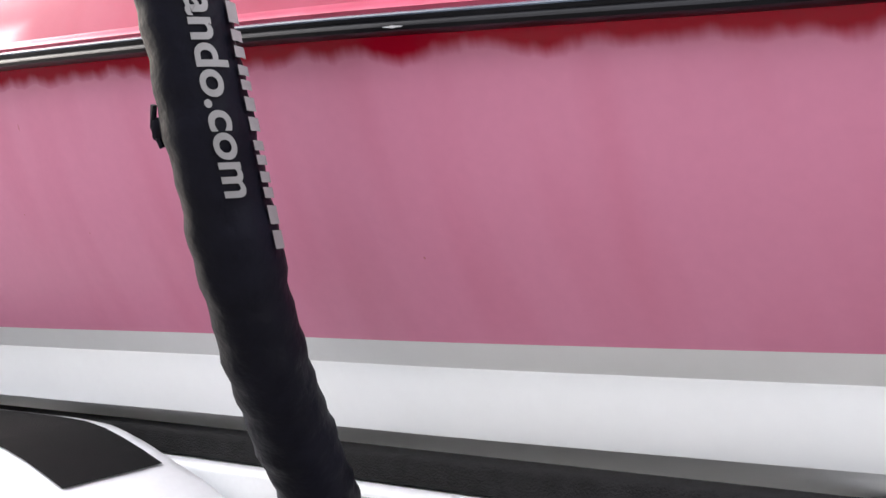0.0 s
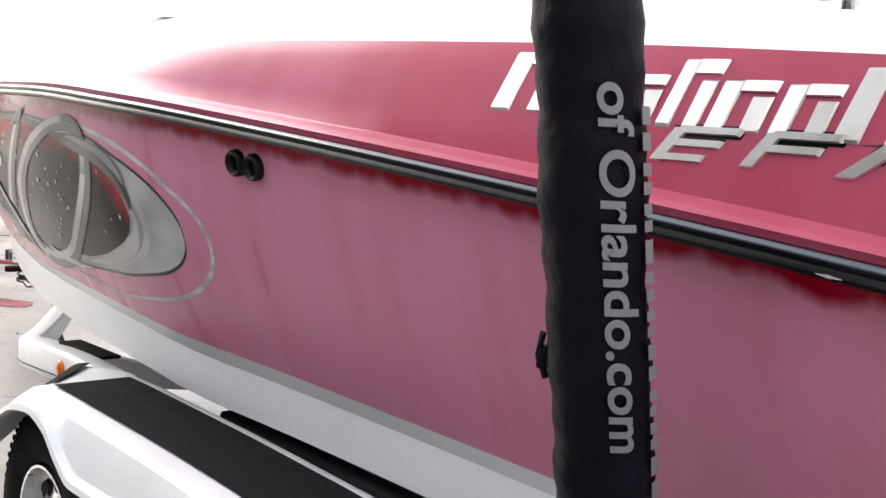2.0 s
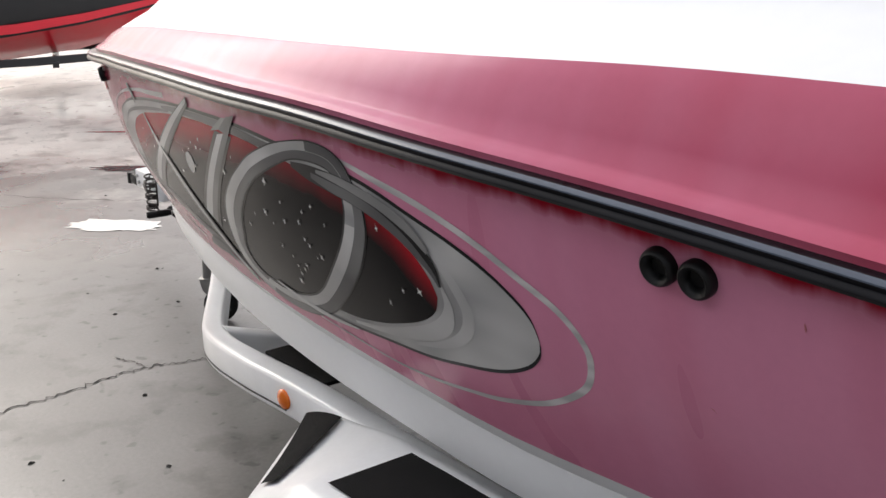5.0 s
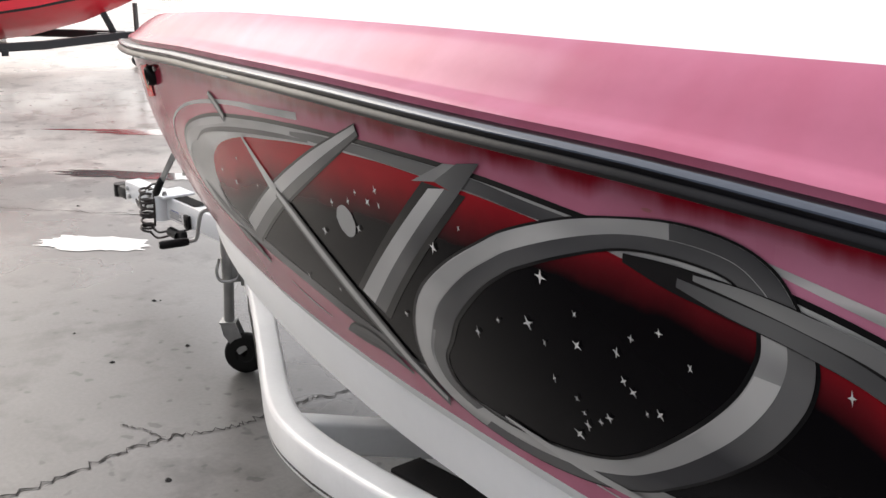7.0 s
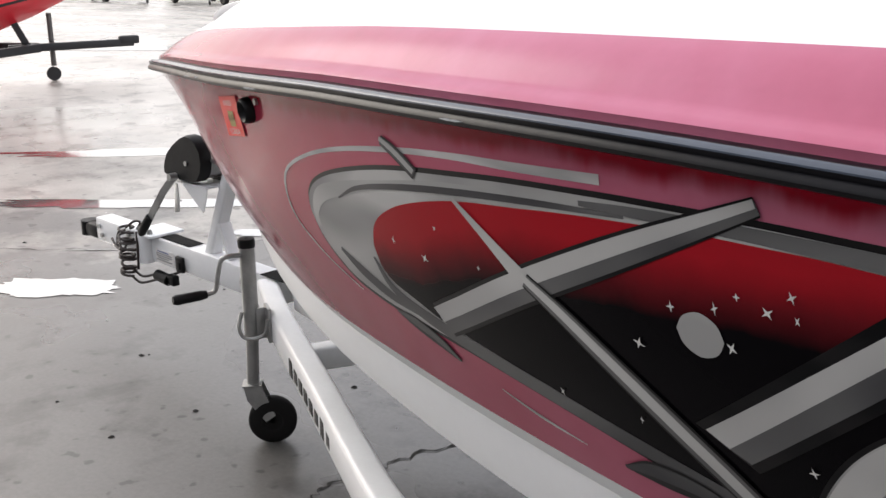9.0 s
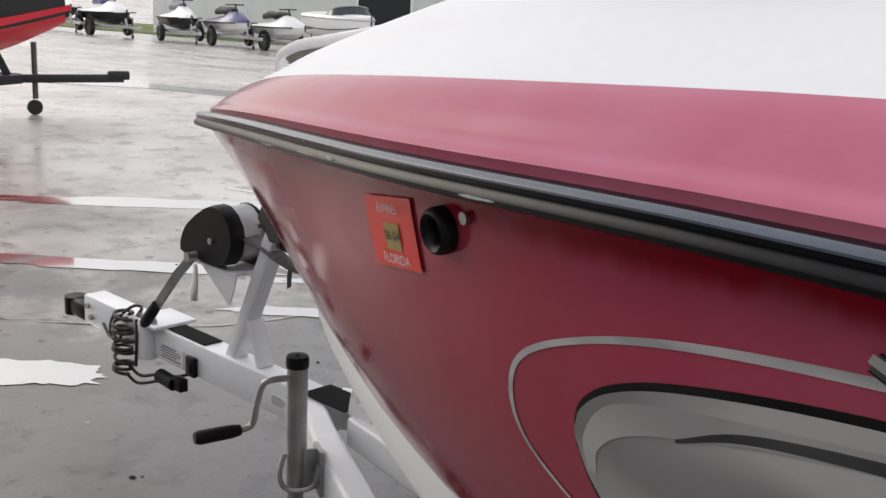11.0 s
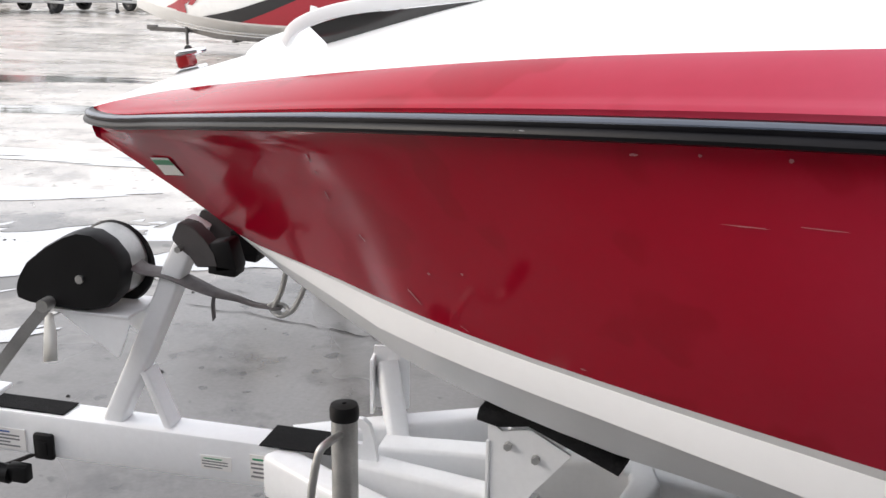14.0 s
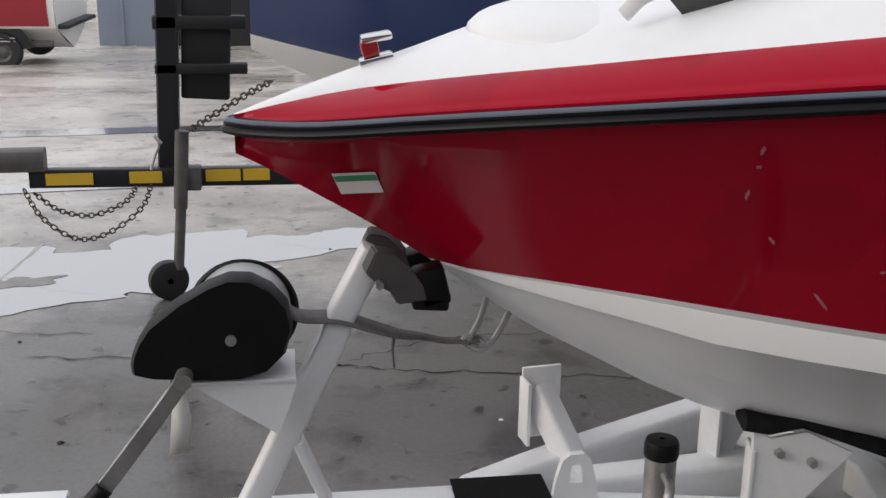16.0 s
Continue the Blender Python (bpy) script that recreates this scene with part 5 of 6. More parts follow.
def f_bot(x):
    return min(f_low(x), f_top(x) - .02)
for s in (1, -1):
    bm = bmesh.new()
    rows = []
    for k in range(101):
        x = 2.985 + 1.865 * k / 100
        zt, zb = f_top(x), f_bot(x)
        d = zt - zb
        rows.append([Vector(p) for p in ((x, -1.325 * s, zb), (x, -1.338 * s, zb + .006), (x, -1.335 * s, zb + .02), (x, -1.318 * s, zb + .03 if d > .08 else zb + d * .4), (x, -1.308 * s, zt - min(.045, d * .5)), (x, -1.297 * s, zt - .014), (x, -1.272 * s, zt), (x, -1.05 * s, zt), (x, -1.03 * s, zt - .004), (x, -1.018 * s, zt - .016), (x, -1.012 * s, zt - .05))])
    g = [[bm.verts.new((skew(p[0], p[1]), p[1], p[2] + rise(p[0], p[1]))) for p in row] for row in rows]
    for a, b in zip(g, g[1:]):
        for k in range(len(a) - 1):
            bm.faces.new((a[k], a[k + 1], b[k + 1], b[k]))
    fender = part("fender", bm, M["trailer"], trailer, "white moulded tandem fender with grip pads")
    sol = fender.modifiers.new("thickness", "SOLIDIFY")
    sol.thickness = .004
    sol.offset = -1
    # each pad: front and rear end of its outer and of its inner edge
    for (o0, o1), (i0, i1), y0, y1 in (((3.345, 4.63), (3.345, 4.63), -1.245, -1.062), ((3.085, 3.15), (3.01, 3.13), -1.255, -1.05)):
        bm = bmesh.new()
        n = 24
        g = []
        for k in range(n + 1):
            row = []
            for j in range(6):
                y = y0 + (y1 - y0) * j / 5
                p0, p1 = o0 + (i0 - o0) * j / 5, o1 + (i1 - o1) * j / 5
                x = p0 + (p1 - p0) * k / n
                row.append(bm.verts.new((skew(x, y), y * s, f_top(x) + .010 * min(1, max(.5, (3.6 - x) / .4)) + rise(x, y))))
            g.append(row)
        for a, b in zip(g, g[1:]):
            for j in range(5):
                bm.faces.new((a[j], b[j], b[j + 1], a[j + 1]))
        part("grip_pad", bm, M["grip"], fender, "black anti-slip pad")
    for h in HUBS:
        wheel_m = Matrix.Translation((h, -1.17 * s, .305)) @ Euler((radians(90 * s), 0, 0)).to_matrix().to_4x4() @ Matrix.Scale(.305 / .342, 4)
        bm = bmesh.new()
        lathe(bm, [(.20, -.08), (.235, -.10), (.29, -.105), (.325, -.09), (.34, -.06), (.342, 0), (.34, .06), (.325, .09), (.29, .105), (.235, .10), (.20, .08)], wheel_m, 56)
        for k in range(56):
            a = 2 * math.pi * k / 56
            for zz in (-.075, .075):
                box(bm, (.012, .016, .03), wheel_m @ Matrix.Rotation(a, 4, "Z") @ pose(.334, 0, zz, 0, 0, 20), .002, 1)
        tyre = part("tyre", bm, M["tyre"], trailer, "black trailer tyre")
        bm = bmesh.new()
        lathe(bm, [(.196, .080), (.194, .090), (.186, .090), (.178, .070), (.165, .052), (.14, .044), (.11, .050), (.075, .062), (.052, .066), (.045, .085), (.04, .10), (.03, .106), (.001, .108)], wheel_m, 48)
        rim = part("rim", bm, M["chrome"], tyre, "polished dished rim with dark openings")
        for k in range(8):
            a = 2 * math.pi * k / 8
            bm = bmesh.new()
            oval = [bm.verts.new(wheel_m @ Matrix.Rotation(a, 4, "Z") @ Vector((.137 + .021 * math.cos(q * math.pi / 8), .031 * math.sin(q * math.pi / 8), .052 + .004 * abs(math.cos(q * math.pi / 8))))) for q in range(16)]
            bm.faces.new(oval)
            part("rim_opening", bm, M["black"], rim, smooth=False)
        for k in range(5):
            bm = bmesh.new()
            a = 2 * math.pi * (k + .5) / 5
            cyl(bm, .010, wheel_m @ Vector((.065 * math.cos(a), .065 * math.sin(a), .05)), wheel_m @ Vector((.065 * math.cos(a), .065 * math.sin(a), .088)), seg=6)
            part("lug_nut", bm, M["steel"], rim)

# loading guide poles with padded covers
POLE = [(5.15, -1.09, .56), (5.175, -1.17, .70), (5.215, -1.27, .88), (5.253, -1.355, 1.12), (5.256, -1.40, 1.37), (5.246, -1.425, 1.62), (5.235, -1.44, 2.02)]
for s in (1, -1):
    bm = bmesh.new()
    sweep(bm, [(5.15, -.98 * s, .58), (5.15, -1.09 * s, .58)], round_rect(.06, .06, .01))
    sweep(bm, [(p[0], p[1] * s, p[2]) for p in POLE[:2]], circle(.03, 16))
    pole = part("guide_pole", bm, M["steel"], trailer, "steel guide pole in a padded black cover")
    bm = bmesh.new()
    path = spline([(p[0], p[1] * s, p[2]) for p in POLE], 14)
    rings = sweep(bm, [(*p, 1 + .03 * math.sin(i * 1.9) + .02 * math.sin(i * .7)) for i, p in enumerate(path[6:])], circle(.054, 30), Vector((1, 0, 0)))
    for i, ring in enumerate(rings):
        c = sum((v.co for v in ring), Vector()) / len(ring)
        for v in ring:
            d = v.co - c
            v.co = c + d * (1 + .05 * noise.noise(Vector((v.co.x * 16, v.co.y * 16, v.co.z * 14 + v.co.x * 18))) + .02 * noise.noise(Vector((v.co.x * 40, v.co.y * 40, v.co.z * 34))))
    cover = part("pole_cover", bm, M["cover"], pole, "wrinkled navy-black padded cover with grey printing")
    if s == 1:
        knot = bmesh.new()
        sweep(knot, [(5.216, -1.40, 1.12), (5.210, -1.407, 1.145), (5.218, -1.41, 1.17)], circle(.004, 6))
        box(knot, (.014, .016, .028), pose(5.213, -1.402, 1.142, 20, 10, 30), .006)
        part("tie_cord", knot, M["cover"], cover)

        def on_pole(z, ang, lift=.006):
            i = max(k for k in range(len(path) - 1) if path[k][2] <= z)
            p = Vector(path[i]).lerp(Vector(path[i + 1]), (z - path[i][2]) / (path[i + 1][2] - path[i][2]))
            return p + Vector((math.cos(ang), math.sin(ang), 0)) * (.057 + lift * .4)

        def pole_block(z0, z1, a0, a1, hollow=False):
            bm = bmesh.new()
            n, m2 = 4, 5
            g = [[bm.verts.new(on_pole(z0 + (z1 - z0) * i / m2, a0 + (a1 - a0) * j / n)) for j in range(n + 1)] for i in range(m2 + 1)]
            for i in range(m2):
                for j in range(n):
                    if hollow and i in (1, 2, 3) and j in (1, 2):
                        continue
                    if hollow == 2 and j == 3 and i in (2, 3) or hollow == 3 and i == 0 and j in (1, 2) or hollow == 4 and j == 0 and i in (1, 2):
                        continue
                    bm.faces.new((g[i][j], g[i][j + 1], g[i + 1][j + 1], g[i + 1][j]))
            part("print_block", bm, M["print"], cover)

        # the web address printed down the cover, and beside it a column of plain blocks in place of the dealer's name
        bm = text_mesh("of Orlando.com", .048, .0011)
        wide = max(v.co.x for v in bm.verts) - min(v.co.x for v in bm.verts)
        bmesh.ops.triangulate(bm, faces=bm.faces)
        bmesh.ops.subdivide_edges(bm, edges=[e for e in bm.edges if e.calc_length() > .008], cuts=2)
        for v in bm.verts:
            v.co = on_pole(1.242 - v.co.x * .375 / wide, -.40 + v.co.y / .054)
        part("print_lettering", bm, M["print"], cover, "pale grey printed web address", smooth=False)
        z = 1.41
        for w in (.055, .04, .036, .032, .04, .036, .05, .036, .04, .03, .03):
            for lo, hi in ((0, .32), (.46, .78)) if w > .034 else ((0, .75),):
                pole_block(z - w * lo, z - w * hi, .20, .66)
            z -= w
        for k in range(3):
            pole_block(1.56 - k * .014, 1.555 - k * .014 - (.001 if k else .006), -.5, .05)
# ---- the yard: level where the boat stands, falling away gently beyond it ----
fall = smooth_interp([-60, 3.4, 6, 16, 20, 28, 40, 80], [0, 0, -.08, -.86, -1.14, -1.5, -1.65, -1.65])
def lie(y):
    return fall(min(max(y, -60), 80))


bm = bmesh.new()
xs = [-900, -300, -120, -60, -30, -15, -8, -4, -2, 0, 2, 4, 8, 15, 30, 60, 120, 300, 900]
ys = [-900, -300, -100, -40, -15, -5, 0] + [3.4 + .6 * k for k in range(32)] + [24, 28, 32, 36, 40, 50, 80, 150, 300, 900]
g = [[bm.verts.new((x, y, lie(y))) for y in ys] for x in xs]
for a, b in zip(g, g[1:]):
    for k in range(len(ys) - 1):
        bm.faces.new((a[k], b[k], b[k + 1], a[k + 1]))
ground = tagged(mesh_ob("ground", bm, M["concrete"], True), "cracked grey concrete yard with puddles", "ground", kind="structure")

M["water"] = material("puddle_water", (0.10, 0.098, 0.094), 0.04, var=0.1, scale=2, fine=0.02, spec=1.0, coat=1.0)
M["water"].node_tree.nodes["Principled BSDF"].inputs["IOR"].default_value = 3.0
def puddle(x, y, rx, ry, turn, seed, n=72, rough=.55):
    """A thin film of standing water with an uneven shore."""
    rnd = random.Random(seed)
    bm = bmesh.new()
    ring = []
    for k in range(n):
        a = 2 * math.pi * k / n
        q = 1 + rough * noise.noise(Vector((1.6 * math.cos(a) + seed * 3.1, 1.6 * math.sin(a), seed))) + .25 * noise.noise(Vector((6 * math.cos(a), 6 * math.sin(a) + seed, 0)))
        u, v = rx * q * math.cos(a), ry * q * math.sin(a)
        px, py = x + u * math.cos(turn) - v * math.sin(turn), y + u * math.sin(turn) + v * math.cos(turn)
        ring.append(bm.verts.new((px, py, lie(py) + .002 + .00025 * (seed % 6))))
    bm.faces.new(ring)
    ob = tagged(mesh_ob("puddle", bm, M["water"], False), "shallow rain puddle on the concrete", "puddle", kind="structure")


for k, (x, y, rx, ry, t) in enumerate([(-1.95, 2.3, .8, .42, .7), (-1.25, 2.58, .72, .42, .25), (-.42, 2.86, .62, .42, .08), (.55, 3.15, .5, .22, .1), (-1.35, 1.27, .28, .07, .75), (-1.75, 1.62, .22, .05, .9), (-2.9, 3.15, 1.0, .16, .35), (-1.3, 4.35, 2.2, .10, .12), (-3.6, 4.3, 1.6, .13, .1),
                                        (-1.34, .0, .34, .13, .75), (-2.6, 1.0, .9, .10, .75), (-3.6, 2.2, 1.5, .13, .8), (-4.8, 6.2, 2.6, .28, .3), (-8, 8, 4, .5, .5), (-1.5, 6.4, 2.0, .16, .1), (-12, 5, 3.5, .5, .9)]):
    puddle(x, y, rx, ry, t, k + 1)

def dry_island(x, y, rx, ry, turn, seed):
    bm = bmesh.new()
    ring = []
    for k in range(40):
        a = 2 * math.pi * k / 40
        q = 1 + .6 * noise.noise(Vector((1.7 * math.cos(a) + seed * 2.3, 1.7 * math.sin(a), seed)))
        u, v = rx * q * math.cos(a), ry * q * math.sin(a)
        ring.append(bm.verts.new((x + u * math.cos(turn) - v * math.sin(turn), y + u * math.sin(turn) + v * math.cos(turn), .0038)))
    bm.faces.new(ring)
    part("dry_patch", bm, M["concrete"], ground, smooth=False)


for k, q in enumerate([(-1.38, 2.5, .26, .10, .4), (-.98, 2.66, .16, .07, .2), (-1.62, 2.9, .12, .03, .1), (-1.58, 2.72, .1, .05, .5), (-1.52, 2.12, .05, .03, 0), (-2.05, 2.75, .3, .1, .5)]):
    dry_island(*q, k + 1)

M["crack"] = material("dirt_filled_crack", (0.02, 0.018, 0.016), 0.95, var=0.3, scale=20)
M["joint"] = material("pale_joint_filler", (0.42, 0.41, 0.39), 0.7, var=0.2, scale=12)
def crack(pts, w, seed, mat="crack", name="ground_crack", jag=.02):
    rnd = random.Random(seed)
    path = spline(pts, 14)
    bm = bmesh.new()
    rows = []
    for i, p in enumerate(path):
        d = path[min(i + 1, len(path) - 1)] - path[max(i - 1, 0)]
        n = np.array([-d[1], d[0]]) / (np.hypot(*d) + 1e-9)
        off, h = rnd.uniform(-jag, jag), w * rnd.uniform(.25, 1.0) * (.3 if i in (0, len(path) - 1) else 1)
        q = p + n * off
        rows.append([bm.verts.new((*(q - n * h), lie(q[1]) + .003)), bm.verts.new((*(q + n * h), lie(q[1]) + .003))])
    for a, b in zip(rows, rows[1:]):
        bm.faces.new((a[0], b[0], b[1], a[1]))
    ob = part(name, bm, M[mat], ground, smooth=False)


crack([(1.10, -1.9), (1.07, -1.5), (1.04, -1.17), (1.0, -.9), (.99, -.73), (1.04, -.55), (1.05, -.44), (1.02, -.23), (1.06, -.08), (1.1, .4), (1.0, 1.0)], .007, 1)
crack([(.99, -.73), (.88, -.76), (.80, -.80)], .004, 2, jag=.01)
crack([(-.8, 1.86), (-.11, 1.73), (.26, 1.65), (.38, 1.62), (1.08, 1.48), (1.8, 1.4)], .005, 3)
crack([(.26, 1.7), (.6, 1.85), (1.2, 1.9)], .003, 4)
crack([(-1.4, 2.0), (-1.13, 2.1), (-.6, 2.05)], .004, 5)
crack([(-3.2, -.6), (-2.4, -.1), (-1.7, .5)], .004, 6)
crack([(-1.9, .3), (-1.38, .9), (-1.25, 1.6), (-1.13, 2.28), (-1.0, 3.2)], .016, 7, "joint", "ground_joint", .004)
rnd = random.Random(4)
for k in range(70):
    x, y = rnd.uniform(-3, 3), rnd.uniform(-1.8, 3.2)
    bm = bmesh.new()
    r = rnd.uniform(.004, .014)
    n = 7
    ring = [bm.verts.new((x + r * rnd.uniform(.5, 1.2) * math.cos(2 * math.pi * j / n), y + r * rnd.uniform(.5, 1.2) * math.sin(2 * math.pi * j / n), .0015)) for j in range(n)]
    top = bm.verts.new((x, y, .0015 + r * .5))
    for j in range(n):
        bm.faces.new((ring[j], ring[(j + 1) % n], top))
    part("debris", bm, M["crack"] if k % 5 else M["tag"], ground, smooth=False)

# ---- unseen wall and eave added behind the walk: closes the place, shades the hull ----
M["clad"] = material("grey_metal_cladding", (0.20, 0.20, 0.205), 0.5, var=0.12, scale=2)
bm = bmesh.new()
box(bm, (34, .3, 5.0), pose(7.5, -8.6, 2.5))
for k in range(10):
    box(bm, (.3, .4, 5.0), pose(-7 + 3.2 * k, -8.35, 2.5), .02)
box(bm, (34, 2.0, .2), pose(7.5, -7.5, 4.4))
tagged(mesh_ob("wall_shade", bm, M["clad"], False), "unseen grey metal wall with piers, added to shade the boat", "wall", kind="structure")
# ---- craft and trailers further off ----
def plain(name, colour, rough=.35, **k):
    return material(name, colour, rough, var=k.pop("var", .08), **k)


B = {"white": plain("far_white_gelcoat", (.78, .78, .76), coat=.3), "red": plain("far_red_gelcoat", (.30, .008, .02), coat=.3), "blue": plain("far_blue_gelcoat", (.015, .03, .10), coat=.3), "bright": plain("bright_red_gelcoat", (.62, .012, .03), coat=.3),
     "navy": plain("navy_gelcoat", (.03, .03, .14), coat=.3), "black": plain("far_black", (.012, .012, .013), .5), "frame": plain("black_trailer_paint", (.012, .012, .014), .4), "galv": plain("far_galvanised", (.45, .45, .45), .5, metal=.6), "glass": plain("tinted_screen", (.03, .035, .04), .1),
     "yellow": plain("yellow_reflective_tape", (.62, .40, .03), .4), "rust": plain("rusty_chain_steel", (.10, .075, .055), .6, metal=.5, var=.3, scale=40), "dull": plain("dull_grey_steel", (.12, .115, .11), .5, metal=.4, var=.3, scale=20)}


def far_boat(name, label, L, beam, free, at, low="white", side_mat="white", top="white", stripe=None, screen=True, low_share=.30):
    """A runabout with a V bottom, flared topsides, deck, stripe and screen; its bow at x = 0, keel at z = 0, stern at x = L."""
    ob = thing(name, label, "boat", at=at)
    st = [0.01, .04, .09, .16, .26, .4, .55, .7, .85, 1]
    half = lambda t: beam / 2 * min(1, (1 - (1 - min(t / .62, 1)) ** 2.1)) * (1 - .06 * max(0, t - .7))
    keel = lambda t: free * .62 * max(0, 1 - t / .42) ** 2.2
    chine = lambda t: low_share * free + free * .38 * max(0, 1 - t / .5) ** 1.8
    rail = lambda t: free * (1 + .06 * (1 - t))
    def skin(nm, rows, mat, lab=""):
        bm = bmesh.new()
        loft(bm, rows)
        return part(nm, bm, mat, ob, lab)
    skin("hull_bottom", [[Vector((t * L, 0, keel(t))), Vector((t * L, -half(t) * .5, keel(t) * .5 + chine(t) * .46)), Vector((t * L, -half(t) * .9, chine(t)))] for t in st], B[low])
    skin("hull_side", [[Vector((t * L, -half(t) * .9, chine(t))), Vector((t * L, -half(t) * .93, chine(t) + .03)), Vector((t * L, -half(t) * .98, (chine(t) + rail(t)) / 2)), Vector((t * L, -half(t), rail(t)))] for t in st], B[side_mat])
    skin("deck", [[Vector((t * L, -half(t), rail(t))), Vector((t * L, -half(t) * .93, rail(t) + .10)), Vector((t * L, -half(t) * .5, rail(t) + .16)), Vector((t * L, 0, rail(t) + .18))] for t in st], B[top])
    bm = bmesh.new()
    sweep(bm, [(t * L, -half(t) - .01, rail(t)) for t in st][::-1] + [(t * L, half(t) + .01, rail(t)) for t in st], round_rect(.03, .05, .01, 1))
    part("rub_rail", bm, B["galv"], ob)
    bm = bmesh.new()
    ring = [(1, 0, keel(1)), (1, -half(1) * .9, chine(1)), (1, -half(1), rail(1)), (1, 0, rail(1) + .18), (1, half(1), rail(1)), (1, half(1) * .9, chine(1))]
    bm.faces.new([bm.verts.new((L * 1.0, y, z)) for _, y, z in ring])
    part("transom", bm, B[side_mat], ob)
    if stripe:
        for sg, (t0, t1, m, k0, k1) in [(1, q) for q in stripe] + [(-1, q) for q in stripe]:
            bm = bmesh.new()
            n = 8
            def pt(t, k):
                c, h = chine(t), half(t)
                col = ((0, .93, c + .03), (.5, .98, (c + rail(t)) / 2), (1, 1.0, rail(t)))
                a, b = (col[0], col[1]) if k < .5 else (col[1], col[2])
                w = (k - a[0]) / .5
                return (t * L, -sg * (h * (a[1] + (b[1] - a[1]) * w) + .015), a[2] + (b[2] - a[2]) * w)
            v = [[bm.verts.new(pt((t0[0] + (t0[1] - t0[0]) * j / 6) * (1 - i / n) + (t1[0] + (t1[1] - t1[0]) * j / 6) * i / n, k0 + (k1 - k0) * j / 6)) for j in range(7)] for i in range(n + 1)]
            for a, b in zip(v, v[1:]):
                for j in range(6):
                    bm.faces.new((a[j], b[j], b[j + 1], a[j + 1]))
            part("stripe", bm, B[m], ob)
    if screen:
        bm = bmesh.new()
        sweep(bm, [tuple(p) for p in spline([(.50 * L, -beam * .40, free + .18), (.40 * L, -beam * .33, free + .42), (.36 * L, 0, free + .5), (.40 * L, beam * .33, free + .42), (.50 * L, beam * .40, free + .18)], 5)], round_rect(.03, .05, .01, 1))
        part("screen_frame", bm, B["galv"], ob)
        bm = bmesh.new()
        bot = spline([(.54 * L, -beam * .42, free + .12), (.36 * L, -beam * .38, free + .15), (.30 * L, 0, free + .18), (.36 * L, beam * .38, free + .15), (.54 * L, beam * .42, free + .12)], 5)
        upp = spline([(.52 * L, -beam * .40, free + .18), (.41 * L, -beam * .33, free + .42), (.37 * L, 0, free + .5), (.41 * L, beam * .33, free + .42), (.52 * L, beam * .40, free + .18)], 5)
        v = [(bm.verts.new(a), bm.verts.new(b)) for a, b in zip(bot, upp)]
        for a, b in zip(v, v[1:]):
            bm.faces.new((a[0], b[0], b[1], a[1]))
        part("screen_glass", bm, B["glass"], ob)
    return ob


def far_trailer(name, label, L, w, z, at, mat="galv", wheels=1, jack=True, mud="black", aft=.66):
    """A boat trailer: coupler at x = 0, frame at height z, wheels aft, jack near the front."""
    ob = thing(name, label, "trailer", at=at)
    for s in (1, -1):
        bm = bmesh.new()
        sweep(bm, [(.9, -.04 * s, z), (1.8, -w * .42 * s, z), (2.4, -w / 2 * s, z), (L, -w / 2 * s, z)], round_rect(.06, .09, .01, 1))
        part("frame_rail", bm, B[mat], ob)
    bm = bmesh.new()
    box(bm, (1.3, .07, .08), pose(.55, 0, z), .006)
    box(bm, (.22, .08, .09), pose(-.05, 0, z + .03), .02)
    part("tongue", bm, B[mat], ob)
    for k in range(2):
        bm = bmesh.new()
        box(bm, (.07, w, .07), pose(2.2 + k * (L - 2.6), 0, z - .05), .006)
        part("cross_member", bm, B[mat], ob)
    bm = bmesh.new()
    sweep(bm, [(1.0, 0, z), (1.25, 0, z + .55)], round_rect(.06, .07, .01, 1))
    part("winch_post", bm, B[mat], ob)
    if jack:
        bm = bmesh.new()
        cyl(bm, .028, (.75, -.09, .16), (.75, -.09, z + .35), seg=12)
        box(bm, (.06, .06, .08), pose(.75, -.07, z), .005)
        j = part("jack", bm, B["dull"], ob)
        bm = bmesh.new()
        cyl(bm, .075, (.76, -.11, .075), (.76, -.07, .075), seg=20)
        part("jack_wheel", bm, B["black"], j)
    for i in range(wheels):
        for s in (1, -1):
            bm = bmesh.new()
            m = Matrix.Translation((L * aft + i * .75, -(w / 2 + .12) * s, .30)) @ Euler((radians(90 * s), 0, 0)).to_matrix().to_4x4()
            lathe(bm, [(.15, -.08), (.26, -.095), (.295, -.06), (.30, 0), (.295, .06), (.26, .095), (.15, .08)], m, 28)
            ty = part("tyre", bm, B["black"], ob)
            bm = bmesh.new()
            r = lathe(bm, [(.16, .07), (.14, .06), (.10, .03), (.05, .06), (.01, .065)], m, 20)
            bm.faces.new(r[-1])
            part("rim", bm, B["dull"], ty)
            bm = bmesh.new()
            arc = [(L * aft + i * .75 + .36 * math.cos(radians(a)), -(w / 2 + .12) * s, .30 + .36 * math.sin(radians(a))) for a in range(10, 171, 16)]
            sweep(bm, arc, round_rect(.20, .012, .004, 1), Vector((0, 1, 0)))
            part("mudguard", bm, B[mud], ob)
    return ob


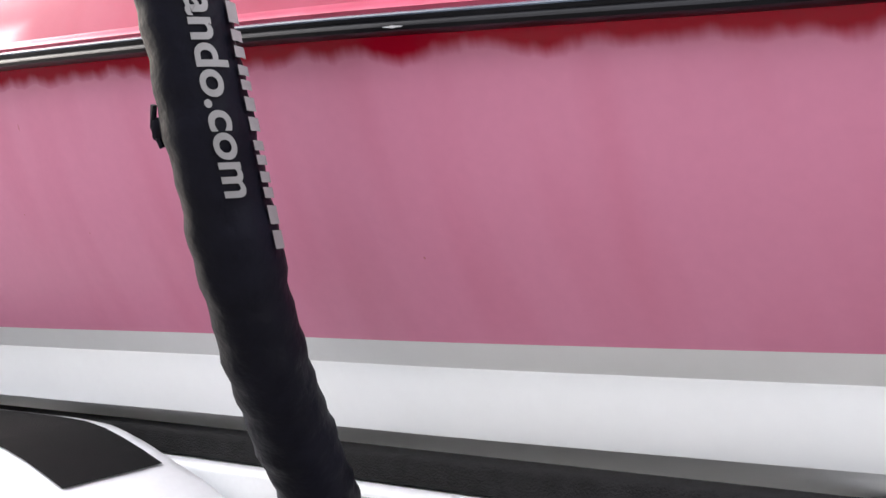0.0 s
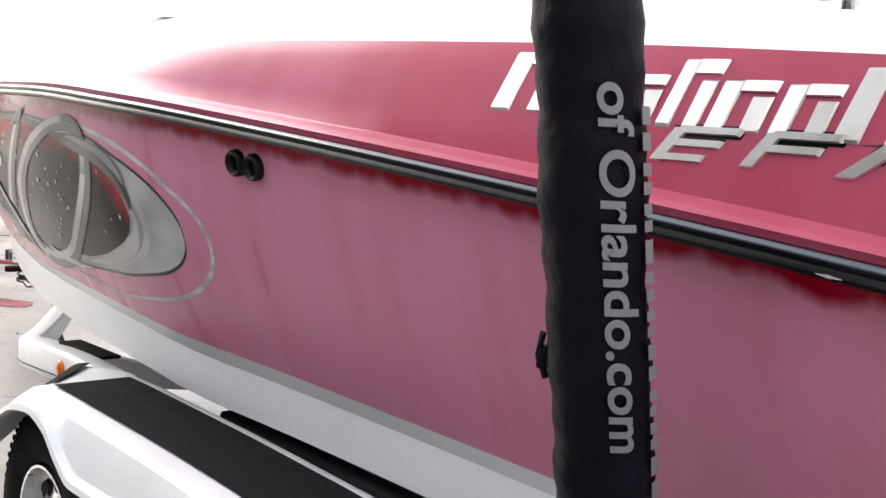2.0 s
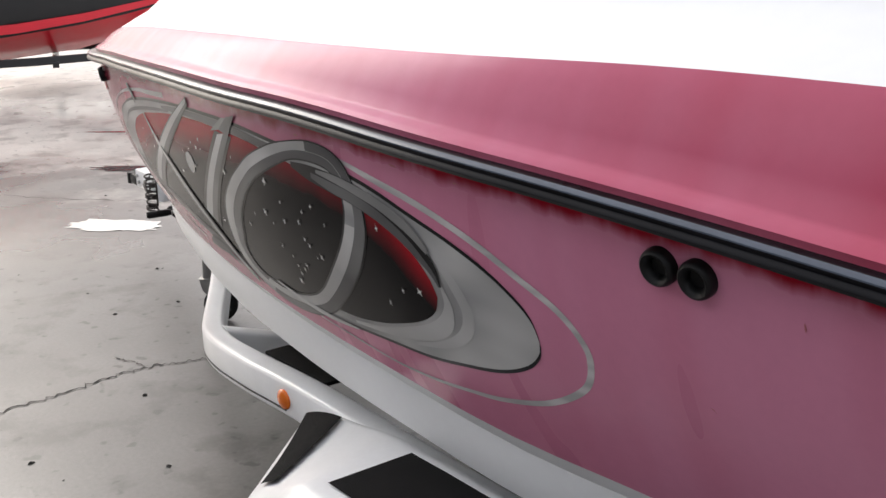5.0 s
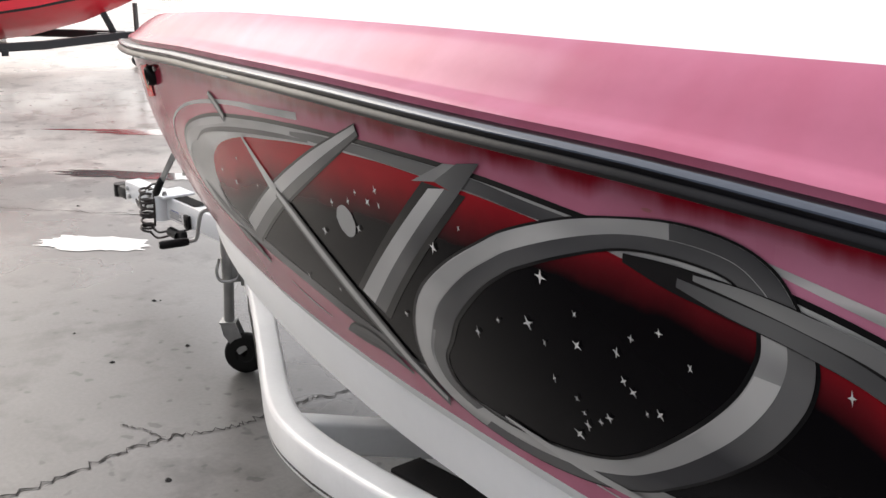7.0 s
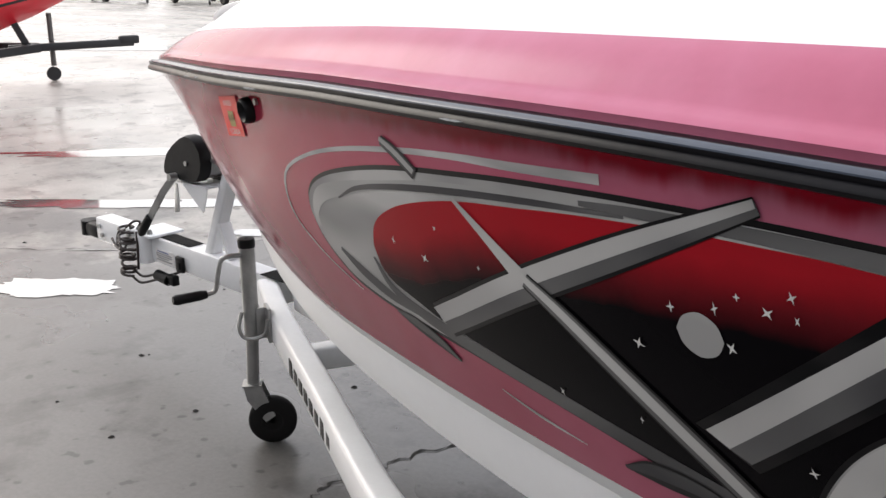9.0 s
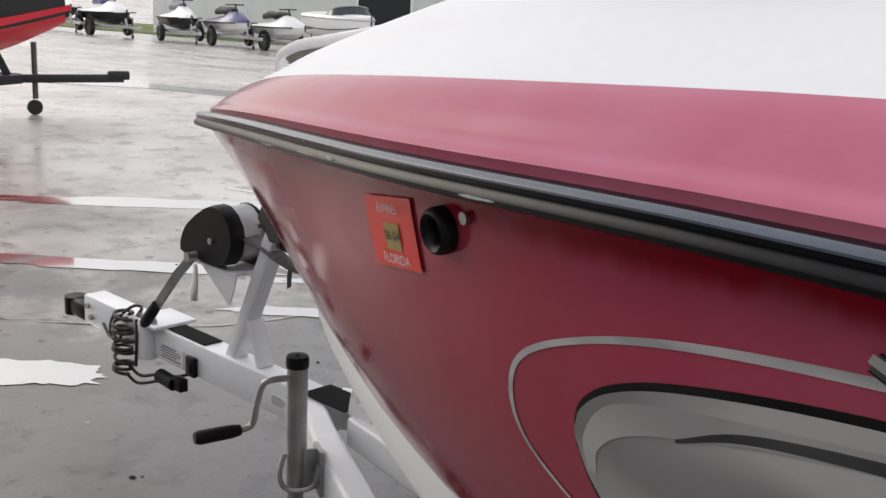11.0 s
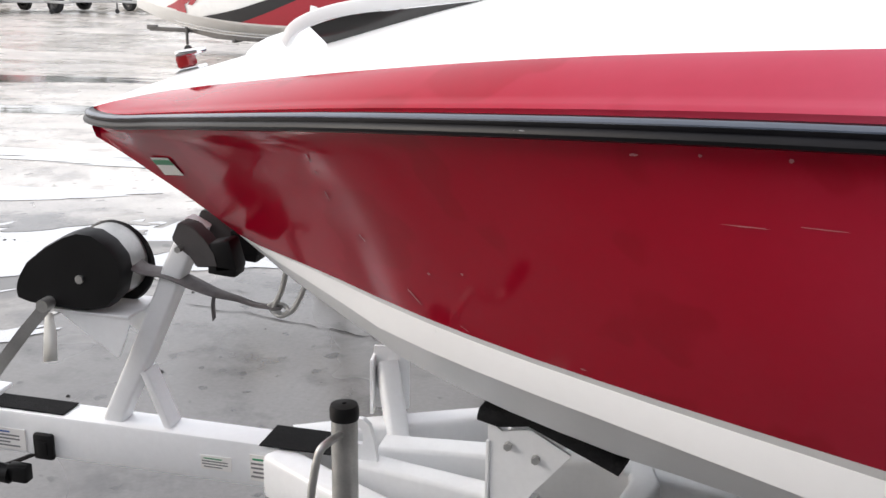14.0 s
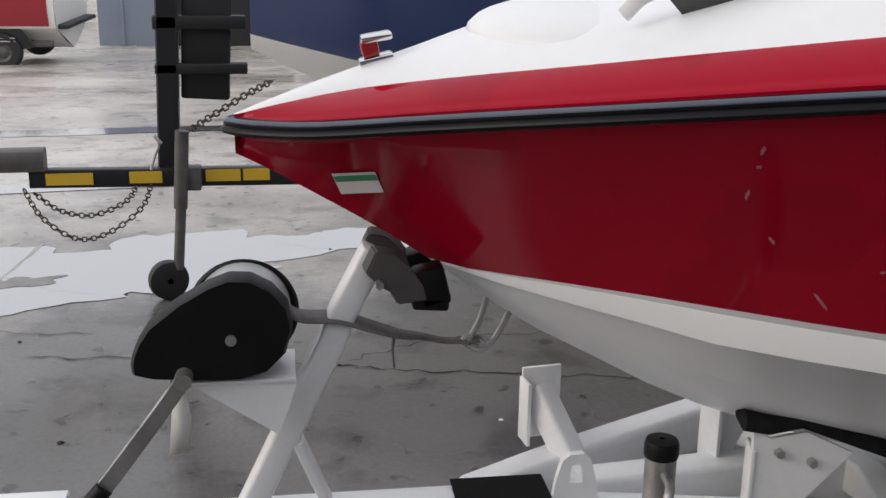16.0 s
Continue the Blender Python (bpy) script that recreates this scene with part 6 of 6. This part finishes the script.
# red and white wakeboard boat across the yard
bx, by = -10.1, 17.7
zg = lie(by)
fb = far_boat("motorboat", "white and dark red wakeboard boat parked across the yard", 6.7, 2.4, .95, pose(bx + .1, by, zg + .26, 0, 0, -3), low="white", side_mat="white", low_share=.42,
              stripe=[((.42, .62), (.985, .985), "red", .02, .98), ((.29, .55), (.42, .62), "black", .02, .98), ((.15, .24), (.19, .28), "red", .05, .85), ((.19, .20), (.23, .225), "red", .0, .35), ((.24, .27), (.255, .30), "red", .4, .95), ((.02, .02), (.10, .08), "red", .5, .98)])
far_trailer("boat_trailer", "grey trailer under the white and red boat", 6.2, 1.9, .42, pose(bx + .5, by, zg, 0, 0, -3), "dull", 1, aft=.88)
for k, (w, h) in enumerate(((.15, .10), (.08, .07), (.08, .07), (.06, .09), (.08, .07), (.06, .07), (.13, .10), (.06, .07), (.08, .07), (.06, .09), (.06, .09))):
    bm = bmesh.new()
    box(bm, (w * .8, .012, h), pose(4.30 + k * .088 + (.03 if k > 6 else 0), -1.21, .74 + h / 2 - .035, 0, 12), .003)
    part("lettering_block", bm, B["white"], fb, "pale lettering block")
for k in range(2):
    bm = bmesh.new()
    sweep(bm, [(t * 6.2, -1.2 * min(1, 1 - (1 - min(t / .62, 1)) ** 2.1) * .935 - .012, .27 + .342 * max(0, 1 - t / .5) ** 1.8 + .05 * k - .06) for t in (.2, .3, .4, .5, .6, .7, .85, .98)], round_rect(.01, .018, .003, 1))
    part("chine_stripe", bm, B["galv"], fb, "grey chine stripe")
bm = bmesh.new()
box(bm, (.75, 2.0, .07), pose(6.5, 0, .42), .03)
part("swim_platform", bm, B["black"], fb, "dark swim platform")
bm = bmesh.new()
sweep(bm, [tuple(p) for p in spline([(3.4, -1.05, .95), (3.9, -.98, 1.9), (4.6, -.9, 2.15), (4.6, .9, 2.15), (3.9, .98, 1.9), (3.4, 1.05, .95)], 6)], circle(.035, 8))
part("tower", bm, B["galv"], fb, "tubular wakeboard tower")

# blue boat on a black trailer beyond the bow
far_boat("motorboat", "dark blue and white boat on a black trailer", 5.6, 2.2, .92, pose(-.12, 3.55, lie(3.5) + .28, 0, 0, 3), low="white", side_mat="blue", screen=True)
tr = thing("boat_trailer", "black trailer with yellow reflective tape and safety chains", "trailer")
bm = bmesh.new()
sweep(bm, [(-.86, 2.45, .475), (.6, 2.5, .455), (4.5, 2.72, .45)], round_rect(.05, .07, .006, 2))
tg2 = part("tongue", bm, B["frame"], tr, "black box-section tongue")
for x0, x1 in ((-.80, -.63), (-.50, -.38), (-.22, -.09), (-.08, .02)):
    bm = bmesh.new()
    box(bm, (x1 - x0, .004, .045), pose((x0 + x1) / 2, 2.425 + (x0 + .86) * .034, .473))
    part("reflective_tape", bm, B["yellow"], tg2, "yellow reflective tape")
bm = bmesh.new()
box(bm, (.14, .004, .04), pose(.10, 2.46, .472))
part("sticker", bm, B["white"], tg2)
for s in (1,):
    bm = bmesh.new()
    sweep(bm, [(.6, 2.52, .455), (1.6, 3.0, .45), (2.4, 3.3, .45), (5.2, 3.35, .45)], round_rect(.06, .08, .01, 1))
    part("frame_rail", bm, B["frame"], tr)
bm = bmesh.new()
sweep(bm, [(-1.14, 2.44, .52, .6), (-1.08, 2.44, .53, .9), (-.98, 2.44, .545, 1), (-.80, 2.45, .545, 1)], round_rect(.09, .085, .02, 2))
box(bm, (.05, .05, .05), pose(-1.06, 2.44, .575, 0, 20), .01)
part("coupler", bm, B["dull"], tr, "grey steel ball coupler")
bm = bmesh.new()
cyl(bm, .026, (-.315, 2.40, .36), (-.295, 2.40, .655), seg=16)
cyl(bm, .020, (-.335, 2.40, .12), (-.312, 2.40, .38), seg=16)
box(bm, (.07, .06, .09), pose(-.27, 2.43, .47), .006)
jk = part("jack", bm, B["dull"], tr)
bm = bmesh.new()
m = Matrix.Translation((-.375, 2.40, .078)) @ Euler((radians(90), 0, radians(20))).to_matrix().to_4x4()
lathe(bm, [(.012, -.03), (.05, -.03), (.074, -.022), (.078, 0), (.074, .022), (.05, .03), (.012, .03)], m, 28)
part("jack_wheel", bm, B["black"], jk)
bm = bmesh.new()
sweep(bm, [(-.36, 2.52, .47), (-.335, 2.52, 1.15)], round_rect(.07, .08, .006, 1))
wp = part("winch_post", bm, B["frame"], tr, "black upright winch post")
bm = bmesh.new()
box(bm, (.18, .06, .48), pose(-.20, 2.55, .99, 0, 3), .01)
part("bow_stop", bm, B["black"], wp, "black bow stop panel")
for h, z in ((.05, 1.04), (.04, .87)):
    bm = bmesh.new()
    box(bm, (.34, .05, h), pose(-.22, 2.51, z), .006)
    part("bow_stop_arm", bm, B["black"], wp)
def chain(pts, name, parent, size=.016):
    path = spline(pts, 7)
    bm = bmesh.new()
    for i in range(len(path) - 1):
        a, b = Vector(path[i]), Vector(path[i + 1])
        d = (b - a)
        m = Matrix.Translation((a + b) / 2) @ d.to_track_quat("X", "Z").to_matrix().to_4x4() @ Matrix.Rotation(radians(90 if i % 2 else 0), 4, "X")
        h = d.length * .62
        sweep(bm, [tuple(m @ Vector(p)) for p in ((-h, 0, 0), (-h * .6, size * .55, 0), (h * .6, size * .55, 0), (h, 0, 0), (h * .6, -size * .55, 0), (-h * .6, -size * .55, 0), (-h, 0, 0))], circle(size * .2, 5))
    part(name, bm, B["rust"], parent, "rusty safety chain")
chain([(-.88, 2.42, .44), (-.82, 2.41, .33), (-.70, 2.40, .25), (-.58, 2.41, .27), (-.46, 2.42, .36), (-.42, 2.43, .45)], "safety_chain", tr)
chain([(-.85, 2.44, .42), (-.76, 2.44, .35), (-.64, 2.44, .33), (-.52, 2.44, .38), (-.47, 2.44, .45)], "safety_chain", tr)
chain([(-.28, 2.46, .64), (-.18, 2.48, .70), (-.06, 2.5, .77), (.04, 2.52, .82)], "bow_chain", tr, .02)
bm = bmesh.new()
sweep(bm, [tuple(p) for p in spline([(-.42, 2.44, .50), (-.40, 2.44, .56), (-.385, 2.44, .60), (-.40, 2.44, .63), (-.375, 2.44, .60)], 6)], circle(.006, 6))
part("shackle", bm, B["galv"], tr)

# bright red boat on a black trailer towards the road
dirx, diry = -.30, -.954
far_trailer("boat_trailer", "black trailer with a bright red boat", 5.6, 1.8, .37, pose(-7.85, 4.05, 0, 0, 0, math.degrees(math.atan2(diry, dirx))), "frame", 1, mud="white")
far_boat("motorboat", "bright red and black boat on a black trailer", 5.8, 2.2, 1.0, pose(-7.97, 3.67, .33, 0, 0, math.degrees(math.atan2(diry, dirx))), low="bright", side_mat="black", top="bright", screen=False, stripe=[((.0, .0), (1, 1), "bright", .0, .16), ((.03, .05), (.99, .99), "bright", .72, 1.0)])

# a row of small craft on trailers along the grass
def watercraft(label, hull_mat, cowl, seat, at):
    """A stand of one personal watercraft: hull, cowl, seat and handlebar; bow at x = 0."""
    ob = thing("personal_watercraft", label, "watercraft", "watercraft in a row", at)
    st = [0.02, .06, .14, .26, .42, .6, .8, 1]
    L = 2.95
    half = lambda t: .56 * (1 - (1 - min(t / .5, 1)) ** 2.2)
    bm = bmesh.new()
    loft(bm, [[Vector((t * L, 0, .34 * (1 - min(t / .4, 1)) ** 2)), Vector((t * L, -half(t) * .8, .16 + .24 * (1 - min(t / .5, 1)) ** 2)), Vector((t * L, -half(t), .36 + .12 * (1 - t)))] for t in st])
    part("hull", bm, B[hull_mat], ob)
    bm = bmesh.new()
    up = smooth_interp([0, .2, .4, .55, .7, 1], [.04, .2, .38, .24, .16, .06])
    loft(bm, [[Vector((t * L, -half(t), .36 + .12 * (1 - t))), Vector((t * L, -half(t) * .72, .42 + .1 * (1 - t) + up(t) * .3)), Vector((t * L, -half(t) * .3, .44 + .1 * (1 - t) + up(t) * .9)), Vector((t * L, 0, .44 + .1 * (1 - t) + up(t)))] for t in st])
    part("cowl", bm, B[cowl], ob)
    bm = bmesh.new()
    sweep(bm, [(1.25, 0, .82, .8), (1.5, 0, .86, 1), (1.9, 0, .80, 1), (2.3, 0, .84, 1), (2.75, 0, .74, .8)], round_rect(.36, .24, .08, 2))
    part("seat", bm, B[seat], ob, "padded seat")
    bm = bmesh.new()
    cyl(bm, .03, (1.05, 0, .85), (1.2, 0, 1.08), seg=10)
    cyl(bm, .022, (1.22, -.36, 1.06), (1.22, .36, 1.06), seg=10)
    part("handlebar", bm, B["black"], ob)
    bm = bmesh.new()
    sweep(bm, [(.25, -.42, .47), (1.2, -.58, .43), (2.9, -.58, .38)], round_rect(.03, .05, .01, 1))
    sweep(bm, [(.25, .42, .47), (1.2, .58, .43), (2.9, .58, .38)], round_rect(.03, .05, .01, 1))
    part("bumper", bm, B["black"], ob)
    return ob


CRAFT = [("black", "white", "white"), ("black", "white", "navy"), ("black", "white", "blue"), ("white", "navy", "black"), ("white", "white", "black"), None, ("black", "white", "blue"), ("white", "blue", "white"), ("bright", "white", "black"), ("white", "bright", "black"), ("blue", "white", "black"), ("white", "white", "navy"), ("black", "red", "black")]
for k, row in enumerate(CRAFT):
    f = k / (len(CRAFT) - 1)
    x, y = -34 + 19.5 * f, 17.5 + 16.5 * f
    yaw = 168 + 7 * math.sin(k * 2.1)
    z = lie(y)
    c, sn = math.cos(radians(yaw)), math.sin(radians(yaw))
    far_trailer("boat_trailer", "galvanised trailer with a small craft on it", 3.9 if row else 5.6, 1.2, .40, pose(x, y, z, 0, 0, yaw), "galv", 1)
    at = pose(x + .95 * c, y + .95 * sn, z + .43, 0, 0, yaw)
    if row:
        watercraft("%s and %s personal watercraft on a galvanised trailer" % tuple({"navy": "dark blue", "bright": "red"}.get(q, q) for q in (row[1], row[0])), *row, at)
    else:
        far_boat("motorboat", "white runabout on a galvanised trailer", 4.6, 1.9, .85, at, stripe=[((.1, .1), (.95, .95), "black", .3, .36)])

# grass verge, trees and buildings behind the yard
M["grass"] = material("mown_grass", (0.13, 0.17, 0.035), .9, var=.35, scale=3, bump=.5, bump_scale=20)
bm = bmesh.new()
n = 60
v = []
for i in range(n + 1):
    f = i / n
    x, y = -60 + 62 * f, 2 + 47 * f
    v.append([bm.verts.new((x - 3.2 + .4 * math.sin(i), y + 3.6, lie(y + 3.6) + .03)), bm.verts.new((x - 10, y + 10, lie(y + 10) + .12))])
for a, b in zip(v, v[1:]):
    bm.faces.new((a[0], b[0], b[1], a[1]))
tagged(mesh_ob("grass_verge", bm, M["grass"], False), "strip of mown grass behind the parked craft", "grass", kind="structure")
M["leaf"] = material("dark_leaves", (0.05, 0.075, 0.02), .7, var=.4, scale=2)
M["bark"] = material("bark", (0.09, 0.07, 0.05), .9, var=.3, scale=8, bump=.4)
def tree(seed, label):
    rnd = random.Random(seed)
    ob = thing("tree", label, "tree", "trees behind the yard")
    bm = bmesh.new()
    sweep(bm, [(0, 0, -.3, 1.3), (.1, 0, 1.5, 1), (.15, .1, 3.4, .7), (.1, .15, 5.2, .35)], circle(.20, 8))
    for k in range(6):
        a = k * 1.1
        sweep(bm, [(.12, .05, 1.6 + k * .5, .5), (1.0 * math.cos(a), 1.0 * math.sin(a), 2.4 + k * .55, .3), (1.9 * math.cos(a), 1.9 * math.sin(a), 3.0 + k * .6, .12)], circle(.16, 6))
    part("trunk", bm, M["bark"], ob)
    verts, faces = [], []
    for c in range(46):
        a, r = rnd.uniform(0, 6.28), 2.5 * math.sqrt(rnd.random())
        cx, cy, cz = r * math.cos(a), r * math.sin(a), 1.0 + rnd.random() * 5.2 * (1 - r / 4.5)
        for _ in range(60):
            p = Vector((cx, cy, cz)) + Vector([rnd.gauss(0, .34) for _ in range(3)])
            d, e = Vector([rnd.gauss(0, 1) for _ in range(3)]).normalized(), Vector([rnd.gauss(0, 1) for _ in range(3)]).normalized()
            i = len(verts)
            verts += [p - d * .13, p + e * .06, p + d * .13, p - e * .06]
            faces.append((i, i + 1, i + 2, i + 3))
    me = bpy.data.meshes.new("crown")
    me.from_pydata([tuple(q) for q in verts], [], faces)
    me.materials.append(M["leaf"])
    cr = new("crown", me)
    cr.parent = ob
    return ob
first = [tree(1, "leafy tree at the edge of the yard"), tree(2, "leafy tree at the edge of the yard")]
rnd = random.Random(9)
for k in range(13):
    f = k / 12
    x, y = -36 + 31 * f + rnd.uniform(-1.5, 1.5), 36 + 16 * f + rnd.uniform(-1.5, 2)
    m = Matrix.Translation((x, y, lie(y))) @ Matrix.Rotation(rnd.uniform(0, 6), 4, "Z")
    if k < 2:
        first[k].matrix_basis = m
    else:
        copy_thing(first[k % 2], m)
M["siding"] = material("white_siding", (.72, .72, .70), .6, var=.06, scale=2)
M["steelblue"] = material("blue_grey_steel_cladding", (.22, .25, .32), .45, var=.1, scale=2)
def shed(name, label, x, y, L, D, H, yaw, mat, doors):
    ob = thing(name, label, "building", at=pose(x, y, lie(y), 0, 0, yaw))
    bm = bmesh.new()
    box(bm, (L, D, H), pose(0, 0, H / 2))
    part("wall", bm, mat, ob)
    for k in range(int(L / .9)):
        bm = bmesh.new()
        box(bm, (.06, .05, H), pose(-L / 2 + .5 + k * .9, -D / 2 - .015, H / 2))
        part("cladding_rib", bm, mat, ob)
    bm = bmesh.new()
    v = [bm.verts.new(p) for p in ((-L / 2 - .3, -D / 2 - .4, H), (L / 2 + .3, -D / 2 - .4, H), (L / 2 + .3, 0, H + 1.2), (-L / 2 - .3, 0, H + 1.2), (-L / 2 - .3, D / 2 + .4, H), (L / 2 + .3, D / 2 + .4, H))]
    bm.faces.new(v[:4])
    bm.faces.new((v[3], v[2], v[5], v[4]))
    part("roof", bm, B["galv"], ob)
    for dx, dw, dh in doors:
        bm = bmesh.new()
        box(bm, (dw, .06, dh), pose(dx, -D / 2 - .03, dh / 2))
        d = part("door", bm, B["black"], ob, "dark doorway")
        bm = bmesh.new()
        for sx in (-1, 1):
            box(bm, (.14, .10, dh), pose(dx + sx * dw / 2, -D / 2 - .06, dh / 2), .01)
        box(bm, (dw + .28, .10, .14), pose(dx, -D / 2 - .06, dh + .07), .01)
        part("door_frame", bm, B["white"], d)
    return ob
shed("workshop_building", "blue-grey steel workshop with dark doorways", 4.5, 26, 16, 8, 4.5, -3, M["steelblue"], ((-5.2, 2.6, 3.2), (-1.0, 2.6, 3.2), (3.6, 3.0, 3.4)))
shed("storage_building", "white sided storage building behind the craft", -38, 33, 16, 8, 3.6, 46, M["siding"], ((2, 2.4, 2.6),))
